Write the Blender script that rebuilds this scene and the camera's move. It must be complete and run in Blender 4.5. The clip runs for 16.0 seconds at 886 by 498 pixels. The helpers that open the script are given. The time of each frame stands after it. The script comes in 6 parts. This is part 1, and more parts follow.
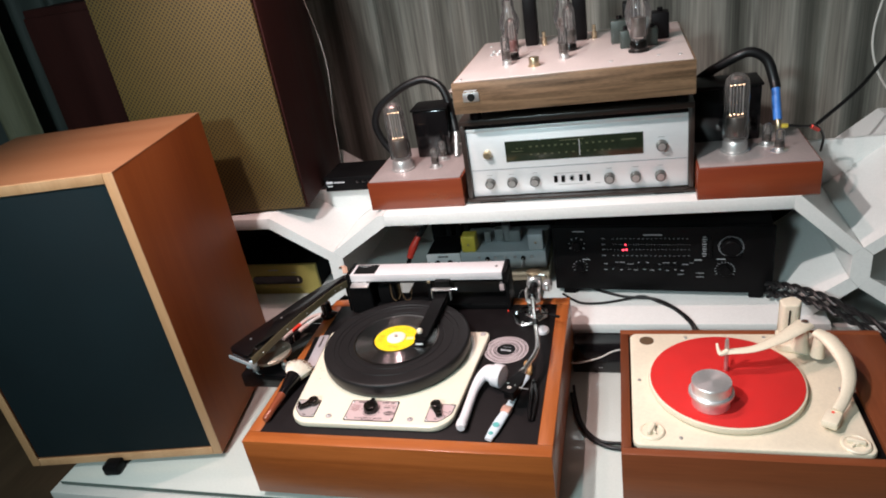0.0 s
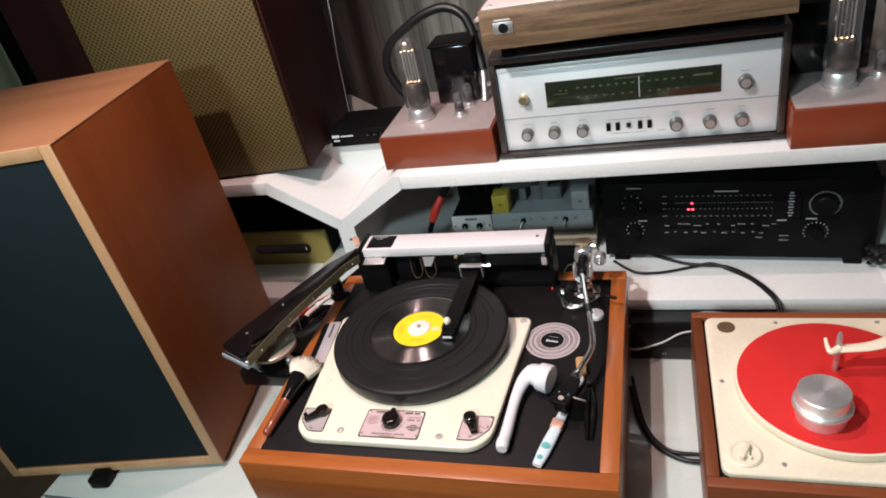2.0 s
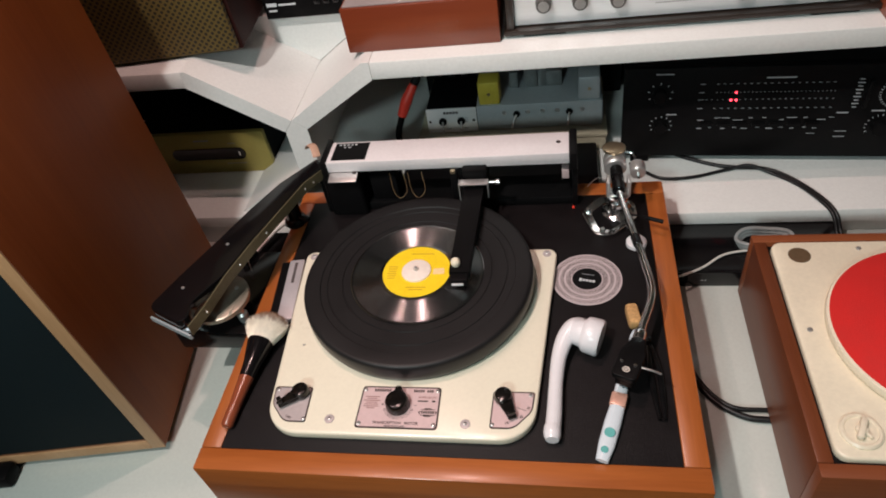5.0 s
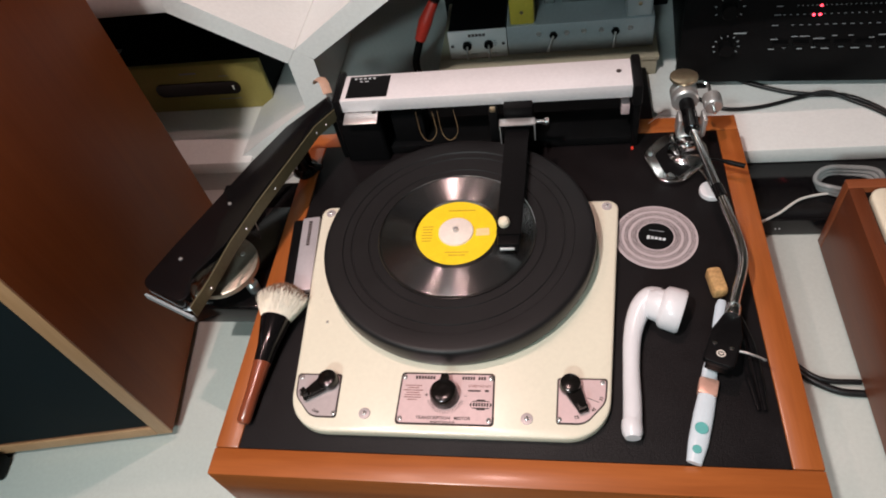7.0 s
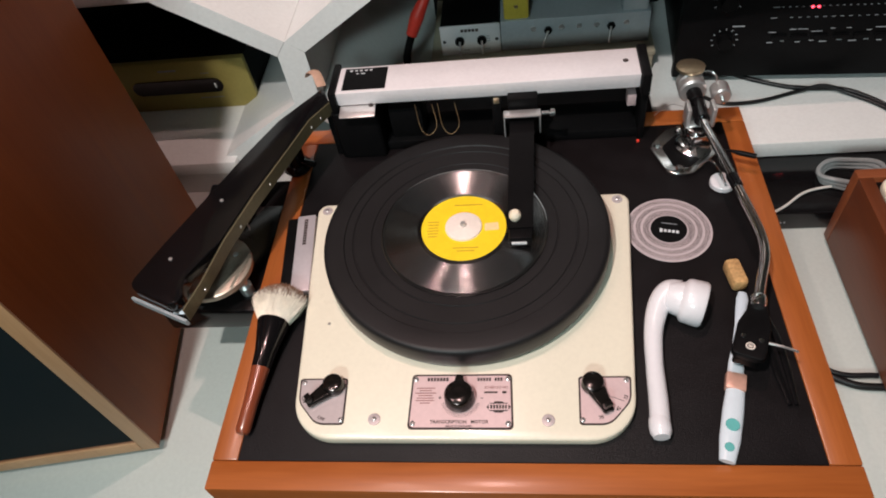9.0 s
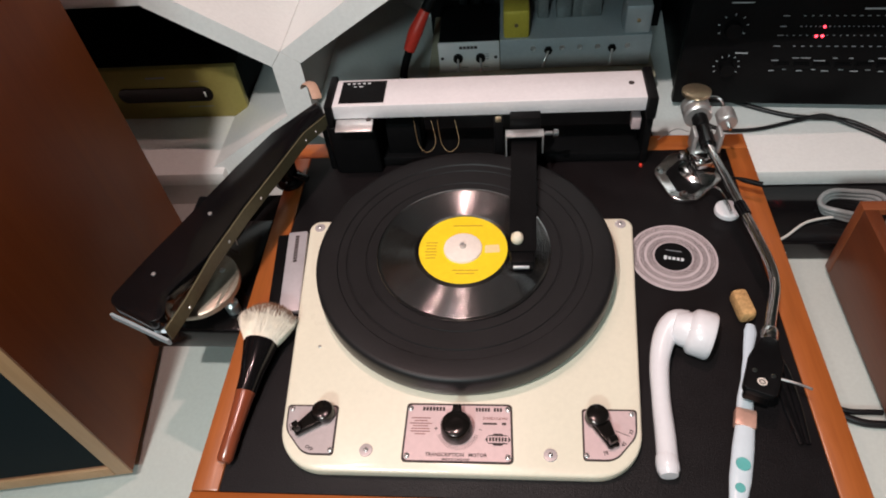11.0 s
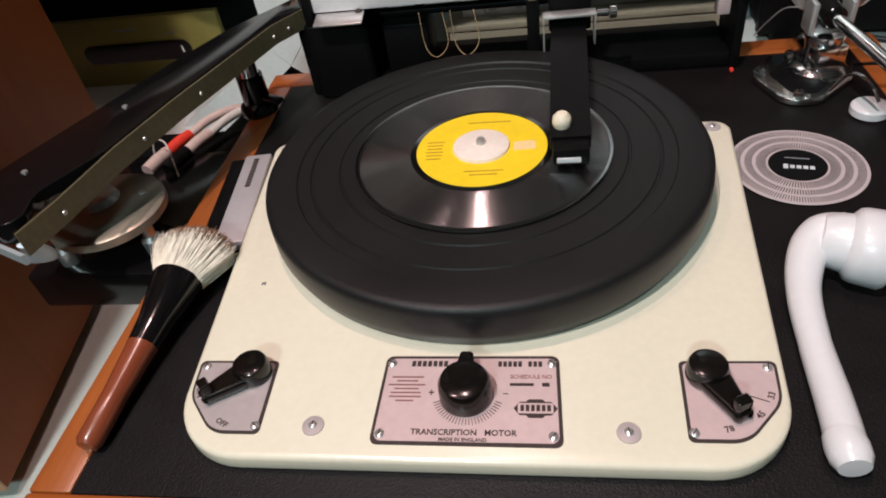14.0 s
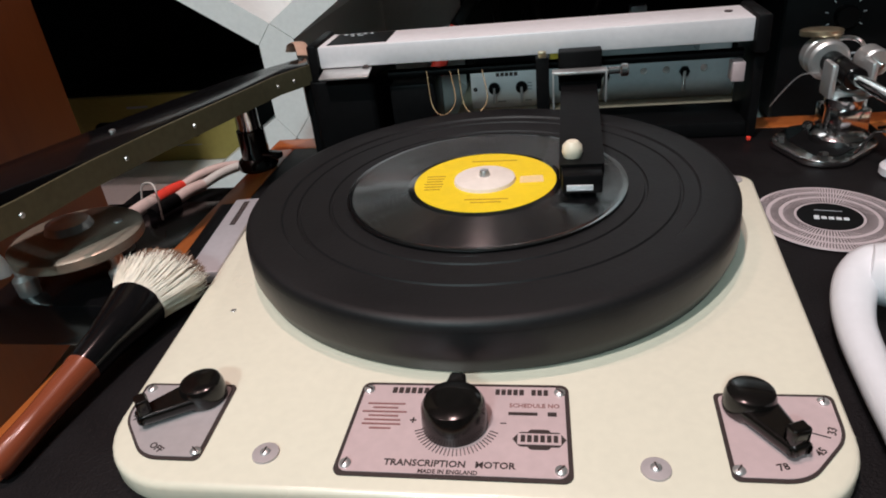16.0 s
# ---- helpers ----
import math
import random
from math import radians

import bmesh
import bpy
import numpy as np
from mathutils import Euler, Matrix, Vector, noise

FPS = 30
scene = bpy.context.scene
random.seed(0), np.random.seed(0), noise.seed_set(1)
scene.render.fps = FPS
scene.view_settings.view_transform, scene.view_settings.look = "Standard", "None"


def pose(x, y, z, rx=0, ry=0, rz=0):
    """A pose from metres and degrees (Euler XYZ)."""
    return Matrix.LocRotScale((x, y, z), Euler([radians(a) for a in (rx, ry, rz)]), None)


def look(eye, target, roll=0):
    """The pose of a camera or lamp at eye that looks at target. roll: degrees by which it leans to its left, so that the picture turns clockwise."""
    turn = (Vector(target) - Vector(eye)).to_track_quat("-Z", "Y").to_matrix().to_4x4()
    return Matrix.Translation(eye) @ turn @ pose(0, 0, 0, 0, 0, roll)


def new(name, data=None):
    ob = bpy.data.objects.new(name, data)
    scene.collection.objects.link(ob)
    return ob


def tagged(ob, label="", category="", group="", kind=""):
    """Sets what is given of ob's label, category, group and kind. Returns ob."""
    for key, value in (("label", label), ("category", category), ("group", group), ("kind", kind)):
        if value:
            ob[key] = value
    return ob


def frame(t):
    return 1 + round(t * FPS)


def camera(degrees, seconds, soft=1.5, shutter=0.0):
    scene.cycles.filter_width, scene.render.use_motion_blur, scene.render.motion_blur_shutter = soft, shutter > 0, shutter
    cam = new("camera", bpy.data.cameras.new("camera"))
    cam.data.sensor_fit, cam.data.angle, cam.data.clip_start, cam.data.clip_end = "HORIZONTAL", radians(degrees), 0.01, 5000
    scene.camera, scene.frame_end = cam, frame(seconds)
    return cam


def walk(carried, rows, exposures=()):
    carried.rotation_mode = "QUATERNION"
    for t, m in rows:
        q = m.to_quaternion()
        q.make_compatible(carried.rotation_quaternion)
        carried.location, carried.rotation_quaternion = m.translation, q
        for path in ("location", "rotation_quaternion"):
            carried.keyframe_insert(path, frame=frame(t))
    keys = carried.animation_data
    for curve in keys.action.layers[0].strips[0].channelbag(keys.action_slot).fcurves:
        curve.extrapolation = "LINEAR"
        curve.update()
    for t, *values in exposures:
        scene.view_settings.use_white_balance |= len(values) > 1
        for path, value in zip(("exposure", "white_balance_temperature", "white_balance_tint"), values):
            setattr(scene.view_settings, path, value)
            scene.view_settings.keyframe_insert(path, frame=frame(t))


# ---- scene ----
cam = camera(67.2, 16.0, soft=1.9)
PATH = [
    (0, (0.458, -1.048, 1.586), (-0.077, 0.665, 0.704), -9.7),
    (0.5, (0.449, -0.994, 1.577), (-0.041, 0.735, 0.701), -10.4),
    (1, (0.432, -0.932, 1.561), (-0.076, 0.775, 0.652), -10.2),
    (1.5, (0.411, -0.86, 1.551), (-0.168, 0.782, 0.567), -10.7),
    (2, (0.384, -0.81, 1.534), (-0.224, 0.786, 0.494), -13.0),
    (2.5, (0.334, -0.778, 1.532), (-0.239, 0.785, 0.423), -12.7),
    (3, (0.281, -0.734, 1.542), (-0.211, 0.825, 0.39), -13.3),
    (3.5, (0.247, -0.693, 1.519), (-0.146, 0.876, 0.343), -11.7),
    (4, (0.21, -0.665, 1.494), (-0.159, 0.853, 0.246), -11.6),
    (4.5, (0.189, -0.635, 1.492), (-0.169, 0.817, 0.164), -11.0),
    (5, (0.193, -0.573, 1.457), (-0.176, 0.823, 0.073), -11.3),
    (5.2, (0.188, -0.547, 1.443), (-0.191, 0.809, 0.023), -11.4),
    (7.5, (0.098, -0.452, 1.393), (-0.227, 0.771, -0.156), -13.7),
    (8, (0.087, -0.447, 1.383), (-0.19, 0.779, -0.173), -12.8),
    (8.5, (0.078, -0.451, 1.375), (-0.187, 0.792, -0.17), -11.3),
    (9, (0.068, -0.452, 1.367), (-0.191, 0.805, -0.167), -10.9),
    (9.5, (0.062, -0.446, 1.363), (-0.18, 0.818, -0.168), -9.8),
    (12, (0.043, -0.431, 1.308), (-0.165, 0.882, -0.186), -6.0),
    (12.5, (0.055, -0.427, 1.27), (-0.232, 0.863, -0.232), -7.6),
    (13, (0.06, -0.397, 1.227), (-0.232, 0.944, -0.227), -10.5),
    (13.5, (0.05, -0.391, 1.17), (-0.255, 1.0, -0.235), -10.4),
    (14, (0.045, -0.378, 1.096), (-0.275, 1.091, -0.222), -9.7),
    (14.5, (0.04, -0.352, 1.044), (-0.31, 1.204, -0.162), -8.7),
    (15, (0.037, -0.353, 1.035), (-0.34, 1.284, -0.052), -8.5),
    (15.5, (0.041, -0.371, 1.022), (-0.337, 1.304, -0.004), -7.3),
    (16, (0.043, -0.381, 1.015), (-0.289, 1.333, 0.041), -6.4),
]
walk(cam, [(t, look(eye, target, roll)) for t, eye, target, roll in PATH], [(0, 0.14, 6200, 10), (2.5, -0.08, 6250, 10), (5, -0.5, 6500, 10), (7.5, -0.4, 6350, 10), (12.5, -0.42, 6350, 10), (14, -0.46, 6200, 8), (15, -0.5, 6150, 8), (16, -0.5, 6000, 6)])

# ---- world and lamps ----
world = bpy.data.worlds.new("room_air")
scene.world = world
world.use_nodes = True
world.node_tree.nodes["Background"].inputs[0].default_value = (0.55, 0.75, 0.7, 1)
world.node_tree.nodes["Background"].inputs[1].default_value = 0.018


def spot_lamp(name, eye, target, watts, colour, size, angle=110):
    data = bpy.data.lights.new(name, "SPOT")
    data.energy, data.color, data.shadow_soft_size = watts, colour, size
    data.spot_size, data.spot_blend = radians(angle), 1.0
    ob = new(name, data)
    ob.matrix_world = look(eye, target)
    return tagged(ob, "ceiling spot lamp over the listening shelf", "lamp", "ceiling spots")


WARM, COOL = (1.0, 0.64, 0.58), (1.0, 0.92, 0.87)
spot_lamp("ceiling_spot", (-0.35, -0.74, 2.42), (0.30, 0.15, 0.85), 120, COOL, 0.03, 84)
spot_lamp("ceiling_spot", (-0.10, 0.03, 2.42), (0.12, 0.08, 0.80), 44, WARM, 0.012, 92)
spot_lamp("ceiling_spot", (-0.60, -0.10, 2.42), (0.15, 0.05, 0.80), 18, WARM, 0.012, 78)
# cool area fill, added out of view to brighten the front faces
tube = bpy.data.lights.new("cool_fill", "AREA")
tube.shape, tube.size, tube.size_y, tube.energy, tube.color = "RECTANGLE", 0.3, 0.15, 26, (0.78, 1.0, 1.0)
fill_ob = tagged(new("cool_fill", tube), "added cool fill light, out of view in front of the shelf", "lamp")
fill_ob.matrix_world = look((-0.35, -2.0, 2.2), (0.2, 0.2, 0.8))

# ---- materials ----
MATS = {}


def nodes_of(name):
    m = bpy.data.materials.new(name)
    m.use_nodes = True
    nt = m.node_tree
    return m, nt, nt.nodes["Principled BSDF"]


def link(nt, a, ao, b, bi):
    nt.links.new(a.outputs[ao], b.inputs[bi])


def surf(name, colour, rough=0.5, metal=0.0, vary=0.12, scale=18.0, bump=0.03, fine=220.0, coat=0.0, stretch=(1, 1, 1), spread=0.12, emit=0.0, aniso=0.0, spec=0.5):
    """A surface with blotches and grain: colour and gloss vary at two scales."""
    if name in MATS:
        return MATS[name]
    m, nt, p = nodes_of(name)
    tc, mp = nt.nodes.new("ShaderNodeTexCoord"), nt.nodes.new("ShaderNodeMapping")
    mp.inputs["Scale"].default_value = stretch
    link(nt, tc, "Object", mp, "Vector")
    big, small = nt.nodes.new("ShaderNodeTexNoise"), nt.nodes.new("ShaderNodeTexNoise")
    big.inputs["Scale"].default_value, big.inputs["Detail"].default_value = scale, 5
    small.inputs["Scale"].default_value, small.inputs["Detail"].default_value = fine, 3
    link(nt, mp, "Vector", big, "Vector")
    link(nt, mp, "Vector", small, "Vector")
    add = nt.nodes.new("ShaderNodeMath")
    add.operation = "ADD"
    link(nt, big, "Fac", add, 0)
    link(nt, small, "Fac", add, 1)
    ramp = nt.nodes.new("ShaderNodeMapRange")
    ramp.inputs["From Min"].default_value, ramp.inputs["From Max"].default_value = 0.7, 1.3
    ramp.inputs["To Min"].default_value, ramp.inputs["To Max"].default_value = 0.0, 1.0
    link(nt, add, "Value", ramp, "Value")
    mix = nt.nodes.new("ShaderNodeMix")
    mix.data_type = "RGBA"
    link(nt, ramp, "Result", mix, 0)
    mix.inputs[6].default_value = (*[c * (1 - vary) for c in colour], 1)
    mix.inputs[7].default_value = (*[min(1, c * (1 + vary)) for c in colour], 1)
    link(nt, mix, 2, p, "Base Color")
    rr = nt.nodes.new("ShaderNodeMapRange")
    rr.inputs["To Min"].default_value = max(0.02, rough * (1 - spread * 2))
    rr.inputs["To Max"].default_value = min(1, rough * (1 + spread * 2))
    link(nt, big, "Fac", rr, "Value")
    link(nt, rr, "Result", p, "Roughness")
    p.inputs["Metallic"].default_value = metal
    p.inputs["Specular IOR Level"].default_value = spec
    p.inputs["Coat Weight"].default_value = coat
    p.inputs["Coat Roughness"].default_value = 0.12
    if aniso:
        p.inputs["Anisotropic"].default_value = aniso
        p.inputs["Anisotropic Rotation"].default_value = 0.25
        tg = nt.nodes.new("ShaderNodeTangent")
        tg.direction_type, tg.axis = "RADIAL", "Z"
        link(nt, tg, "Tangent", p, "Tangent")
    if bump:
        b = nt.nodes.new("ShaderNodeBump")
        b.inputs["Strength"].default_value, b.inputs["Distance"].default_value = bump * 4, 0.001
        link(nt, small, "Fac", b, "Height")
        link(nt, b, "Normal", p, "Normal")
    if emit:
        p.inputs["Emission Color"].default_value = (*colour, 1)
        p.inputs["Emission Strength"].default_value = emit
    MATS[name] = m
    return m


def wood(name, dark, light, rough=0.4, along="X", rings=24.0, coat=0.25, stripes=0.35, spec=0.5):
    """Veneer whose grain runs along one axis."""
    m, nt, p = nodes_of(name)
    tc, mp = nt.nodes.new("ShaderNodeTexCoord"), nt.nodes.new("ShaderNodeMapping")
    mp.inputs["Scale"].default_value = {"X": (0.06, 1, 1), "Y": (1, 0.06, 1), "Z": (1, 1, 0.06)}[along]
    link(nt, tc, "Object", mp, "Vector")
    n1, n2, n3 = (nt.nodes.new("ShaderNodeTexNoise") for _ in range(3))
    for n, sc, dt in ((n1, rings, 6), (n2, rings * 16, 3), (n3, rings * 0.22, 2)):
        n.inputs["Scale"].default_value, n.inputs["Detail"].default_value = sc, dt
        link(nt, mp, "Vector", n, "Vector")
    n1.inputs["Distortion"].default_value = 0.7
    a = nt.nodes.new("ShaderNodeMath")
    a.operation, a.inputs[1].default_value = "MULTIPLY_ADD", stripes
    link(nt, n2, "Fac", a, 0)
    link(nt, n1, "Fac", a, 2)
    a2 = nt.nodes.new("ShaderNodeMath")
    a2.operation, a2.inputs[1].default_value = "MULTIPLY_ADD", 0.5
    link(nt, n3, "Fac", a2, 0)
    link(nt, a, "Value", a2, 2)
    ramp = nt.nodes.new("ShaderNodeValToRGB")
    ramp.color_ramp.elements[0].color, ramp.color_ramp.elements[1].color = (*dark, 1), (*light, 1)
    span = nt.nodes.new("ShaderNodeMapRange")
    span.inputs["From Min"].default_value, span.inputs["From Max"].default_value = 0.68, 1.17
    link(nt, a2, "Value", span, "Value")
    link(nt, span, "Result", ramp, "Fac")
    link(nt, ramp, "Color", p, "Base Color")
    rr = nt.nodes.new("ShaderNodeMapRange")
    rr.inputs["To Min"].default_value, rr.inputs["To Max"].default_value = rough * 0.75, min(1, rough * 1.3)
    link(nt, n1, "Fac", rr, "Value")
    link(nt, rr, "Result", p, "Roughness")
    p.inputs["Coat Weight"].default_value, p.inputs["Coat Roughness"].default_value = coat, 0.2
    p.inputs["Specular IOR Level"].default_value = spec
    b = nt.nodes.new("ShaderNodeBump")
    b.inputs["Strength"].default_value, b.inputs["Distance"].default_value = 0.12, 0.0006
    link(nt, n2, "Fac", b, "Height")
    link(nt, b, "Normal", p, "Normal")
    MATS[name] = m
    return m


def glass(name, tint=(1, 1, 1)):
    """A thin clear shell: it lets light through and mirrors at its edges."""
    m, nt, p = nodes_of(name)
    clear, gloss, mix, fr = (nt.nodes.new(k) for k in ("ShaderNodeBsdfTransparent", "ShaderNodeBsdfGlossy", "ShaderNodeMixShader", "ShaderNodeFresnel"))
    clear.inputs["Color"].default_value = (*tint, 1)
    gloss.inputs["Roughness"].default_value = 0.06
    fr.inputs["IOR"].default_value = 1.75
    link(nt, fr, "Fac", mix, "Fac")
    link(nt, clear, "BSDF", mix, 1)
    link(nt, gloss, "BSDF", mix, 2)
    dust, mix2 = nt.nodes.new("ShaderNodeBsdfDiffuse"), nt.nodes.new("ShaderNodeMixShader")
    dust.inputs["Color"].default_value = (0.8, 0.77, 0.75, 1)
    mix2.inputs["Fac"].default_value = 0.04
    link(nt, mix, "Shader", mix2, 1)
    link(nt, dust, "BSDF", mix2, 2)
    link(nt, mix2, "Shader", nt.nodes["Material Output"], "Surface")
    MATS[name] = m
    return m


def weave(name, dark, light, pitch):
    """Cloth of crossing threads."""
    m, nt, p = nodes_of(name)
    tc = nt.nodes.new("ShaderNodeTexCoord")
    mp = nt.nodes.new("ShaderNodeMapping")
    mp.inputs["Rotation"].default_value = (0, radians(45), 0)
    link(nt, tc, "Object", mp, "Vector")
    waves = []
    for ax in ("X", "Z"):
        w = nt.nodes.new("ShaderNodeTexWave")
        w.bands_direction, w.wave_profile = ax, "SIN"
        w.inputs["Scale"].default_value = 0.314 / pitch
        w.inputs["Distortion"].default_value = 0.35
        link(nt, mp, "Vector", w, "Vector")
        waves.append(w)
    mul = nt.nodes.new("ShaderNodeMath")
    mul.operation = "MULTIPLY"
    link(nt, waves[0], "Fac", mul, 0)
    link(nt, waves[1], "Fac", mul, 1)
    no = nt.nodes.new("ShaderNodeTexNoise")
    no.inputs["Scale"].default_value = 9
    link(nt, tc, "Object", no, "Vector")
    ad = nt.nodes.new("ShaderNodeMath")
    ad.operation, ad.inputs[1].default_value = "MULTIPLY_ADD", 0.25
    link(nt, no, "Fac", ad, 0)
    link(nt, mul, "Value", ad, 2)
    ramp = nt.nodes.new("ShaderNodeValToRGB")
    ramp.color_ramp.elements[0].position, ramp.color_ramp.elements[1].position = 0.2, 0.75
    ramp.color_ramp.elements[0].color, ramp.color_ramp.elements[1].color = (*light, 1), (*dark, 1)
    link(nt, ad, "Value", ramp, "Fac")
    link(nt, ramp, "Color", p, "Base Color")
    p.inputs["Roughness"].default_value = 0.7
    b = nt.nodes.new("ShaderNodeBump")
    b.inputs["Strength"].default_value, b.inputs["Distance"].default_value = 0.6, 0.001
    link(nt, mul, "Value", b, "Height")
    link(nt, b, "Normal", p, "Normal")
    MATS[name] = m
    return m


TEAK = wood("teak_front", (0.25, 0.062, 0.012), (0.43, 0.122, 0.027), 0.36, "X")
TEAK_Y = wood("teak_side", (0.25, 0.062, 0.012), (0.43, 0.122, 0.027), 0.36, "Y")
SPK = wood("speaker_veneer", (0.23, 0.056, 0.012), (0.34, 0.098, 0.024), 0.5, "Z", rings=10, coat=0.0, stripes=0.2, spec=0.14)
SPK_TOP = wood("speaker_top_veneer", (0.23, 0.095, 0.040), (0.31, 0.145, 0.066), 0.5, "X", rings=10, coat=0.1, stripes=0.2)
SPK_EDGE = wood("speaker_edge", (0.42, 0.22, 0.10), (0.58, 0.34, 0.18), 0.5, "Z", rings=18, coat=0.1)
MAHOG = wood("mahogany", (0.15, 0.026, 0.010), (0.27, 0.058, 0.020), 0.3, "X", rings=14, coat=0.35, stripes=0.15)
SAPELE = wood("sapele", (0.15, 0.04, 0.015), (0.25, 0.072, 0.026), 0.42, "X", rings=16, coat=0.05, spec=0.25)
# same sapele for the side boards, a fifth darker: their shade is in the colour
SAPELE_Y_SHADED = wood("sapele_side_shaded", (0.12, 0.032, 0.012), (0.20, 0.057, 0.021), 0.42, "Y", rings=16, coat=0.05, spec=0.25)
ZEBRANO = wood("zebrano", (0.03, 0.018, 0.009), (0.24, 0.15, 0.085), 0.4, "X", rings=95, coat=0.15, stripes=0.5)
ROSE = wood("dark_walnut", (0.010, 0.007, 0.006), (0.035, 0.022, 0.017), 0.35, "X", rings=20)
DKBROWN = wood("brown_cabinet", (0.026, 0.007, 0.006), (0.044, 0.012, 0.010), 0.6, "Z", rings=12, coat=0.0, spec=0.12)
WHITE = surf("white_lacquer", (0.74, 0.75, 0.73), 0.32, vary=0.05, scale=5, bump=0.012, coat=0.2)
TABLE_W = surf("table_lacquer", (0.50, 0.50, 0.47), 0.4, vary=0.06, scale=6, bump=0.012)
WALLP = surf("wall_plaster", (0.16, 0.16, 0.15), 0.8, vary=0.06, scale=4, bump=0.05)
CEIL = surf("ceiling_paint", (0.30, 0.30, 0.29), 0.85, vary=0.04, scale=3)
FLOOR = wood("floor_boards", (0.10, 0.055, 0.03), (0.2, 0.12, 0.07), 0.45, "Y", rings=9)
CREAM = surf("cream_enamel", (0.74, 0.685, 0.55), 0.3, vary=0.035, scale=9, bump=0.006, coat=0.35)
IVORY = surf("ivory_plastic", (0.76, 0.68, 0.53), 0.35, vary=0.06, scale=14, bump=0.01)
PLINTH_BLACK = surf("black_leatherette", (0.007, 0.0055, 0.006), 0.5, vary=0.25, scale=30, bump=0.12, fine=900, spec=0.22)
RUBBER = surf("rubber_mat", (0.0085, 0.008, 0.0085), 0.5, vary=0.2, scale=14, bump=0.03, fine=400, spec=0.3)
RIM = surf("platter_rim", (0.010, 0.010, 0.0105), 0.38, vary=0.15, scale=12, bump=0.02, spec=0.4)
VINYL = surf("vinyl", (0.004, 0.004, 0.0045), 0.16, vary=0.1, scale=20, bump=0, spec=1.0, coat=0.4)
vinyl_shader = next(n for n in VINYL.node_tree.nodes if n.type == "BSDF_PRINCIPLED")
vinyl_shader.inputs["Coat Roughness"].default_value, vinyl_shader.inputs["IOR"].default_value = 0.03, 1.95
LABEL = surf("yellow_paper", (0.86, 0.60, 0.008), 0.55, vary=0.05, scale=60, bump=0.01)
LABEL_INK = surf("label_ink", (0.45, 0.26, 0.02), 0.6, vary=0.1)
PALE = surf("pale_paper", (0.80, 0.70, 0.62), 0.6, vary=0.05, scale=60)
PALE_ORANGE = surf("faded_sticker", (0.86, 0.62, 0.30), 0.6, vary=0.1, scale=80)
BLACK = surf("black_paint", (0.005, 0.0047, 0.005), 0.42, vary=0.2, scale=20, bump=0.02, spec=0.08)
GLOSS = surf("black_gloss", (0.005, 0.0045, 0.005), 0.14, vary=0.2, scale=20, bump=0, spec=0.5)
BAKELITE = surf("bakelite", (0.006, 0.005, 0.0045), 0.16, vary=0.2, scale=40, bump=0.004, spec=0.5)
CHROME = surf("chrome", (0.80, 0.80, 0.80), 0.14, 1.0, vary=0.05, scale=40, bump=0.003)
STEEL = surf("satin_steel", (0.66, 0.65, 0.64), 0.36, 0.8, vary=0.08, scale=40, bump=0.01)
ALU = surf("brushed_aluminium", (0.86, 0.87, 0.88), 0.42, 0.45, vary=0.04, scale=12, bump=0.02, stretch=(0.05, 1, 1), fine=500)
ALU_BAR = surf("satin_bar", (0.78, 0.74, 0.75), 0.45, 0.2, vary=0.04, scale=10, bump=0.01)
PUCK = surf("turned_aluminium", (0.88, 0.87, 0.87), 0.42, 0.85, vary=0.05, scale=30, bump=0.01, aniso=0.5)
PLATE = surf("etched_plate", (0.66, 0.50, 0.50), 0.4, 0.25, vary=0.05, scale=30, bump=0.008)
PLATE_D = surf("etched_plate_grey", (0.50, 0.44, 0.44), 0.4, 0.3, vary=0.06, scale=30, bump=0.008)
INK = surf("engraved_ink", (0.035, 0.022, 0.02), 0.6, vary=0.1)
INK_RED = surf("faded_red_ink", (0.26, 0.12, 0.11), 0.6, vary=0.1)
WHITE_INK = surf("white_print", (0.62, 0.64, 0.66), 0.6, vary=0.1)
GREY_INK = surf("grey_print", (0.27, 0.28, 0.30), 0.6, vary=0.1)
RED = surf("red_felt", (0.58, 0.012, 0.010), 0.85, vary=0.08, scale=30, bump=0.15, fine=900)
RED_PLASTIC = surf("red_plastic", (0.75, 0.05, 0.03), 0.4, vary=0.08)
GRILLE = surf("speaker_cloth", (0.005, 0.012, 0.015), 0.9, vary=0.2, scale=6, bump=0.2, fine=1100, spec=0.2)
GOLD_WEAVE = weave("gold_weave", (0.008, 0.005, 0.002), (0.115, 0.072, 0.011), 0.0074)
CURTAIN = surf("curtain_satin", (0.205, 0.195, 0.170), 0.36, vary=0.5, scale=17, bump=0.04, stretch=(1, 1, 0.03), fine=160)
DARKCURT = surf("dark_curtain", (0.04, 0.05, 0.045), 0.7, vary=0.3, scale=8, stretch=(1, 1, 0.04))
COPPER = surf("pinkish_copper_top", (0.76, 0.68, 0.65), 0.36, 0.3, vary=0.05, scale=16, bump=0.02)
GREYTOP = surf("hammered_grey_top", (0.40, 0.34, 0.33), 0.4, 0.3, vary=0.08, scale=24, bump=0.03)
GREYBOX = surf("grey_steel_box", (0.40, 0.44, 0.46), 0.42, 0.3, vary=0.06, scale=16, bump=0.02)
GOLDBOX = surf("gold_anodised", (0.36, 0.30, 0.085), 0.42, 0.35, vary=0.06, scale=14, bump=0.02)
YELLOW = surf("yellow_can", (0.62, 0.50, 0.07), 0.35, 0.2, vary=0.08, scale=40)
CABLE = surf("black_cable", (0.007, 0.007, 0.0075), 0.4, vary=0.15, bump=0.02, spec=0.35)
